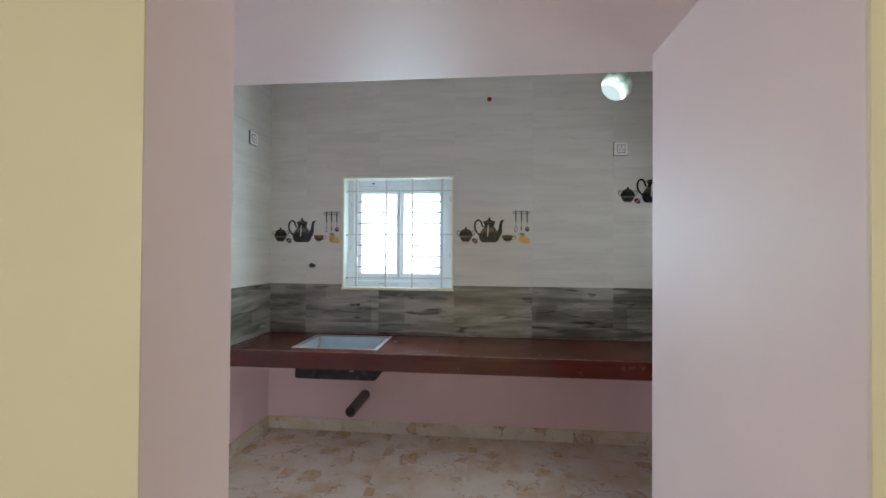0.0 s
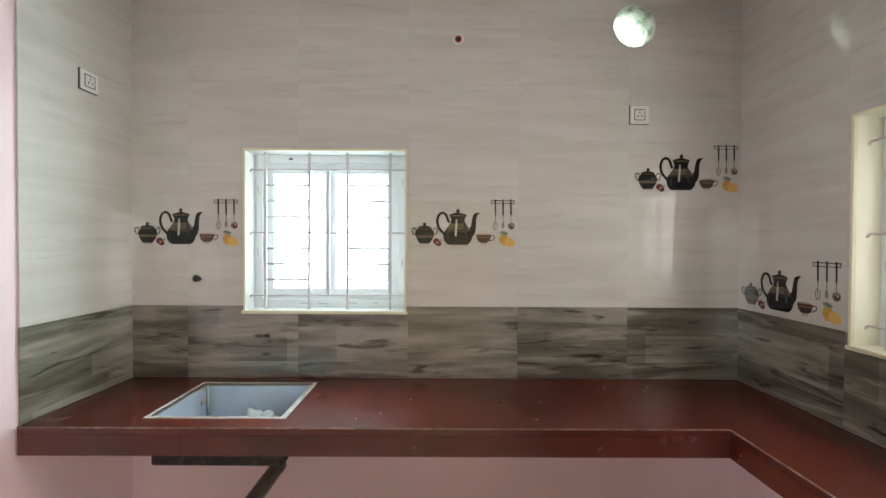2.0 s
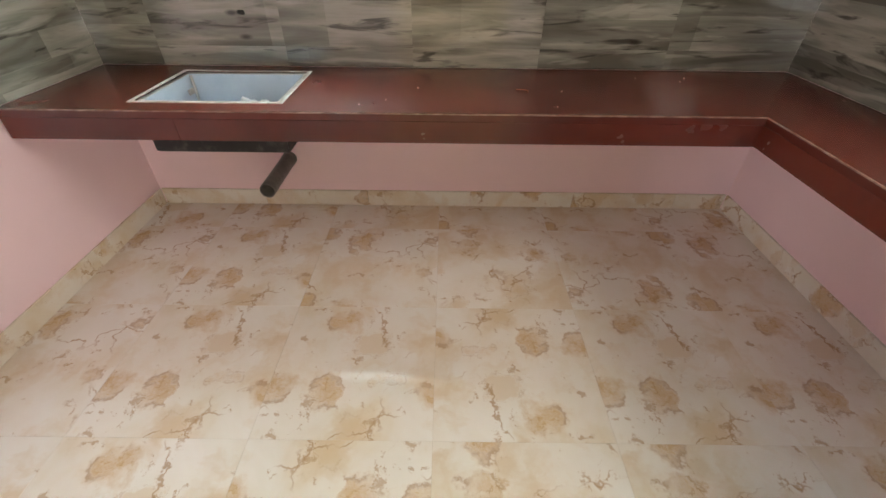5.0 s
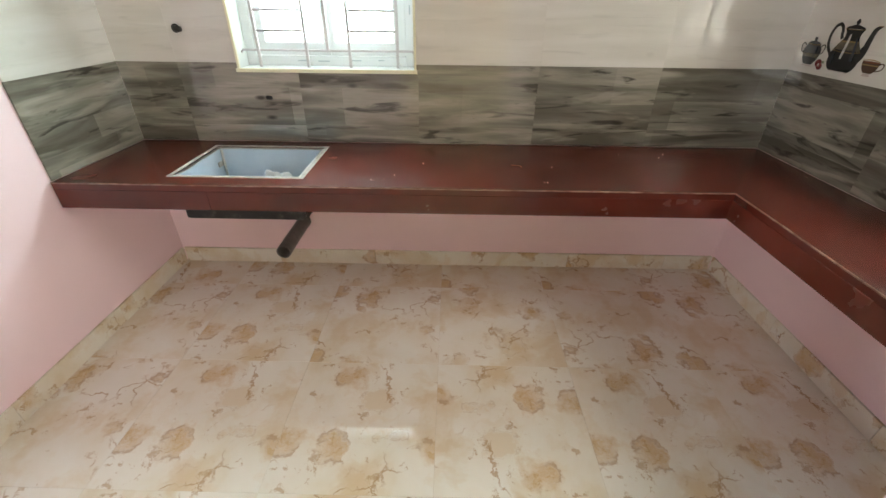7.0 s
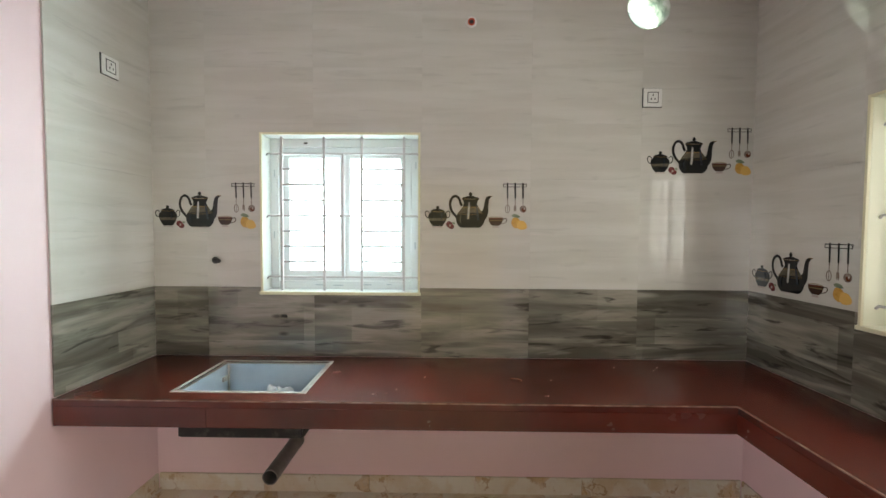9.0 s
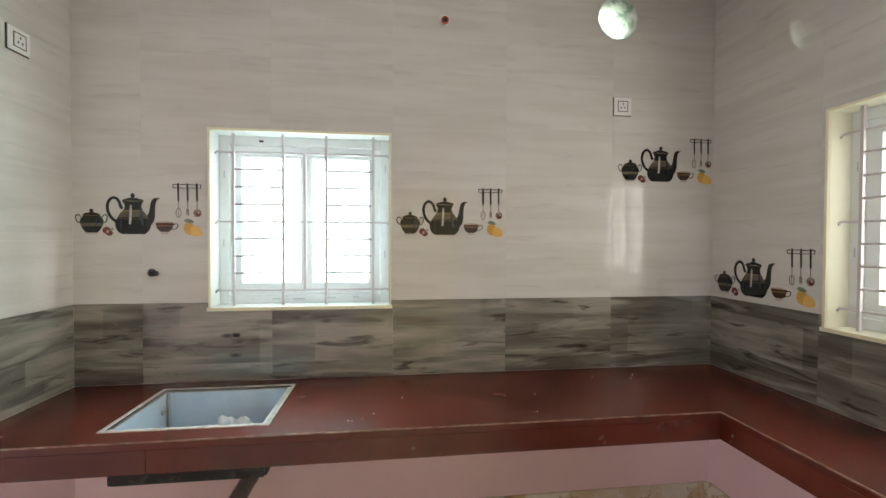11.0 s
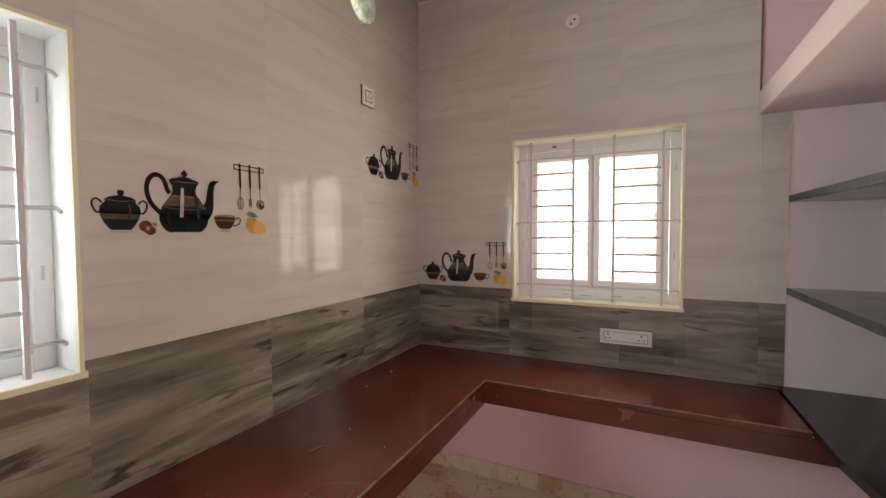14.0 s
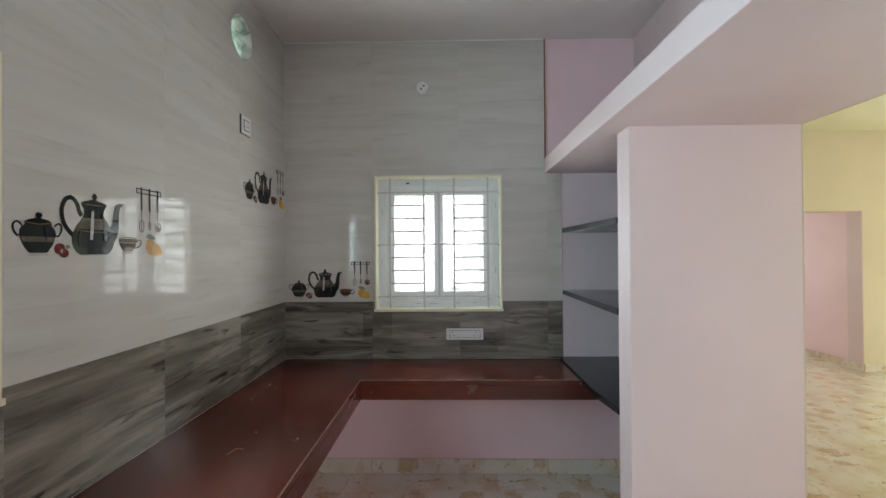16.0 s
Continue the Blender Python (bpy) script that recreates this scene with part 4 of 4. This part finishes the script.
def motif(m, pot_ink):
    root = thing("tile_print", "printed teapot, sugar bowl, cup, fruit and ladles on a wall tile", "tile print", "printed tile motifs", m=m)

    def ink(name, poly, color, parent=None, layer=0, label=""):
        bm, at = flat(poly, layer)
        return part(name, bm, INK[color], parent or root, label, m=at)

    pot = ink("teapot", sym(268, [(46, 122), (38, 133), (35, 147), (40, 161), (52, 178), (65, 196), (73, 215), (75, 234), (70, 252), (58, 267), (44, 274)]), pot_ink, label="dark glazed teapot print")
    ink("lid", sym(268, [(47, 121), (40, 115), (22, 110), (10, 106)]), "black", pot, 1)
    ink("lid_edge", stroke([(222, 121), (245, 123), (291, 123), (314, 121)], 2), "gold", pot, 2)
    ink("knob", sym(268, [(4, 106), (8, 101), (10, 96), (6, 91), (3, 86)]), "black", pot, 2)
    ink("handle", stroke(curve([(224, 158), (216, 146), (211, 128), (201, 113), (186, 108), (170, 118), (161, 144), (164, 172), (176, 196), (200, 220)]), 13), "black", pot)
    ink("handle_curl", oval(190, 107, 9, 6, 14, 0.4), "black", pot, 1)
    ink("spout", curve([(318, 196), (335, 176), (341, 144), (349, 116), (364, 107), (384, 107)]) + curve([(384, 107), (370, 118), (364, 136), (362, 166), (361, 196), (352, 222), (334, 242)])[1:] + [(322, 230)], "black", pot)
    ink("spout_tip", stroke([(362, 107), (384, 107)], 2.5), "gold", pot, 1)
    ink("gold_line", sym(268, [(41, 163), (44, 167)]), "gold", pot, 2)
    ink("pale_band", sym(268, [(44, 166), (56, 183), (65, 196)]), "band", pot, 1)
    ink("belly_line", stroke(curve([(200, 198), (234, 203), (268, 204), (302, 203), (336, 198)]), 2), "gold", pot, 2)
    ink("highlight", curve([(256, 142), (264, 142), (264, 190), (261, 228)], 3) + [(251, 228), (253, 190)], "shine", pot, 3)
    ink("highlight", curve([(294, 150), (300, 150), (310, 190), (316, 232)], 3) + [(304, 232), (299, 190)], "sheen", pot, 3)
    ink("highlight", curve([(222, 196), (214, 216), (214, 240), (222, 254)], 3) + [(218, 240), (219, 216)], "sheen", pot, 3)
    ink("foot_line", stroke([(226, 274), (310, 274)], 3), "foot", pot, 2)
    bowl = ink("sugar_bowl", sym(95, [(34, 192), (44, 200), (49, 212), (47, 228), (40, 246), (30, 260), (24, 267)]), pot_ink, label="dark glazed sugar bowl print")
    ink("collar", sym(95, [(37, 184), (36, 193)]), "black", bowl, 1)
    ink("collar_line", stroke([(60, 187), (95, 191), (130, 187)], 2), "gold", bowl, 2)
    ink("lid", sym(95, [(34, 184), (26, 179), (12, 176), (5, 174)]), "black", bowl, 2)
    ink("knob", sym(95, [(4, 175), (8, 169), (8, 163), (4, 160)]), "black", bowl, 3)
    ink("handle", stroke(curve([(54, 214), (42, 222), (32, 210), (30, 194), (40, 186), (52, 196)]), 4.5), "black", bowl, 1)
    ink("handle", stroke(curve([(136, 214), (148, 222), (158, 210), (160, 194), (150, 186), (138, 196)]), 4.5), "black", bowl, 1)
    ink("pale_band", sym(95, [(47, 224), (42, 238)]), "band", bowl, 1)
    ink("highlight", curve([(112, 197), (118, 199), (120, 214), (115, 236)], 3) + [(111, 236), (114, 214)], "sheen", bowl, 2)
    ink("foot", sym(95, [(22, 268), (29, 274)]), "foot", bowl, 1)
    ink("pomegranate", oval(156, 256, 17, 16), "red", label="dark red pomegranate print")
    ink("pomegranate_half", oval(168, 268, 15, 13), "red", layer=1)
    ink("pomegranate_crown", [(172, 246), (184, 244), (188, 254), (176, 256)], "leaf", layer=1)
    ink("seed_highlight", oval(161, 262, 4, 6), "foot", layer=2)
    cup = ink("teacup", sym(402, [(38, 222), (37, 234), (30, 250), (18, 262)]), "cup", label="gold-rimmed teacup print")
    ink("tea", oval(402, 224, 36, 4), "tea", cup, 1)
    ink("rim", stroke(curve([(364, 221), (384, 217), (402, 216), (420, 217), (440, 221)]), 3), "gold", cup, 2)
    ink("gold_line", sym(402, [(37, 232), (36, 236)]), "gold", cup, 1)
    ink("handle", stroke(curve([(438, 230), (452, 224), (460, 232), (452, 246), (432, 252)]), 4), "cup", cup, 1)
    ink("foot", sym(402, [(13, 263), (18, 273)]), "foot", cup, 1)
    rack = ink("utensil_rack", stroke([(438, 43), (562, 43)], 3.5), "black", label="hanging ladle rack print")
    ink("lower_rail", stroke([(440, 58), (560, 58)], 3), "black", rack)
    ink("rail_end", stroke([(440, 41), (440, 60)], 3), "black", rack, 1)
    ink("rail_end", stroke([(560, 41), (560, 60)], 3), "black", rack, 1)
    for x in (462, 502, 543):
        ink("utensil_handle", stroke([(x, 36), (x, 60), (x + 1, 118)], [6, 8, 7]), "black", rack, 1)
        ink("utensil_stem", stroke([(x + 1, 118), (x + 1, 156)], 3.5), "steel", rack, 1)
    ink("whisk", stroke(arc(463, 174, 11, 21, -90, 260, 20), 4), "steel", rack, 1)
    ink("whisk_wire", stroke([(463, 156), (463, 192)], 3), "steel", rack, 1)
    ink("fork", [(497, 156), (508, 156), (510, 176), (506, 190), (503, 176), (500, 190), (495, 176)], "steel", rack, 1)
    ink("ladle", oval(545, 174, 18, 19), "steel", rack, 1)
    ink("ladle_bowl", oval(548, 178, 11, 11), "tea", rack, 2)
    ink("ladle_glint", oval(551, 172, 4, 5), "foot", rack, 3)
    ink("mango", curve([(490, 224), (506, 216), (524, 226), (534, 246), (528, 268), (508, 276), (490, 264), (484, 244), (490, 224)]), "mango", label="yellow mango print")
    ink("mango_half", curve([(524, 234), (546, 236), (562, 252), (566, 272), (548, 282), (524, 280), (512, 264), (524, 234)]), "mango_light", layer=1)
    ink("mango_leaf", curve([(484, 208), (500, 200), (520, 206), (530, 218), (510, 220), (494, 216), (484, 208)]), "leaf", layer=2)
    return root


motif(NORTH @ pose(-1.777, 0, 1.513), "black")
motif(NORTH @ pose(-0.252, 0, 1.517), "green")
motif(NORTH @ pose(0.977, 0, 1.824), "black")
motif(EAST @ pose(-3.374, 0, 1.205), "black")


# ---- wall tiles, then floor tiles ----
TW, TH, GAP = 0.607, 0.3065, 0.00014
BAND = 1.187


def wall_tiles(wall, m, x0, x1, joint, zlo, zhi, holes, special=()):
    """Glazed tiles over one wall stretch, cut round the openings; local x along the wall."""
    rows, z = [(zlo, BAND - TH), (BAND - TH, BAND)], BAND
    while z < zhi - 0.01:
        rows.append((z, min(z + TH, zhi)))
        z += TH
    for z0, z1 in rows:
        cuts, x = [x0], joint
        while x > x0 + 0.02:
            x -= TW
        while x < x1 - 0.02:
            if x > x0 + 0.02:
                cuts.append(x)
            x += TW
        cuts.append(x1)
        for row_z, old, now in special:
            if z0 - 0.01 < row_z < z1:
                cuts = [now if abs(c - old) < 0.05 else c for c in cuts]
        for a, b in zip(cuts, cuts[1:]):
            outline = rect(GAP, b - a - GAP, GAP, z1 - z0 - GAP)
            cut = []
            for h in holes:
                lo, hi = [min(p[i] for p in h) for i in (0, 1)], [max(p[i] for p in h) for i in (0, 1)]
                if lo[0] < b and hi[0] > a and lo[1] < z1 and hi[1] > z0:
                    cut.append([(p[0] - a, p[1] - z0) for p in h])
            bm = panel(outline, cut, 0.008)
            if not bm.faces:
                bm.free()
                continue
            ob = new("wall_tile", mesh_of("wall_tile", bm, DARK_TILE if z1 < BAND + 0.01 else LIGHT_TILE))
            ob.parent = wall
            ob.matrix_basis = wall.matrix_basis.inverted() @ m @ pose(a, 0, z0)


wall_tiles(wall_north, NORTH, XL, XR, 0.337, CT + 0.001, CEIL, [W1, HOLE], ((1.513 + 0.1, -1.484, -1.18),))
wall_tiles(wall_east, EAST, -YB, -PILY - 0.005, -2.182, CT + 0.001, CEIL, [W2, rect(-SLABY, 0, SLAB0 - 0.0, CEIL + 0.1)])
wall_tiles(wall_west, WEST, 2.785, YB, YB - TW, CT + 0.001, CEIL, [])

FT = 0.607
shared = mesh_of("floor_tile", box(-FT / 2 + 0.0004, FT / 2 - 0.0004, -FT / 2 + 0.0004, FT / 2 - 0.0004, -0.003, 0.0, 0.0003), FLOOR_TILE)
nx0, nx1 = math.floor((HX0 + 0.14) / FT), math.ceil((HX1 + 1.8 + 0.14) / FT)
count = 0
for j in range(-12, 3):
    for i in range(nx0, nx1):
        cx, cy = -0.14 + (i + 0.5) * FT, 1.938 + (j + 0.5) * FT
        if cy > YS and not (XL - 0.3 < cx < XR + 0.3):
            continue
        if cy < HY0 - 0.2 or count > 296:
            continue
        ob = new("floor_tile", shared)
        ob.parent = floor
        ob.matrix_basis = pose(cx, cy, 0, 0, 0, 180 if (i * 7 + j * 3) % 5 == 0 else 0)
        count += 1
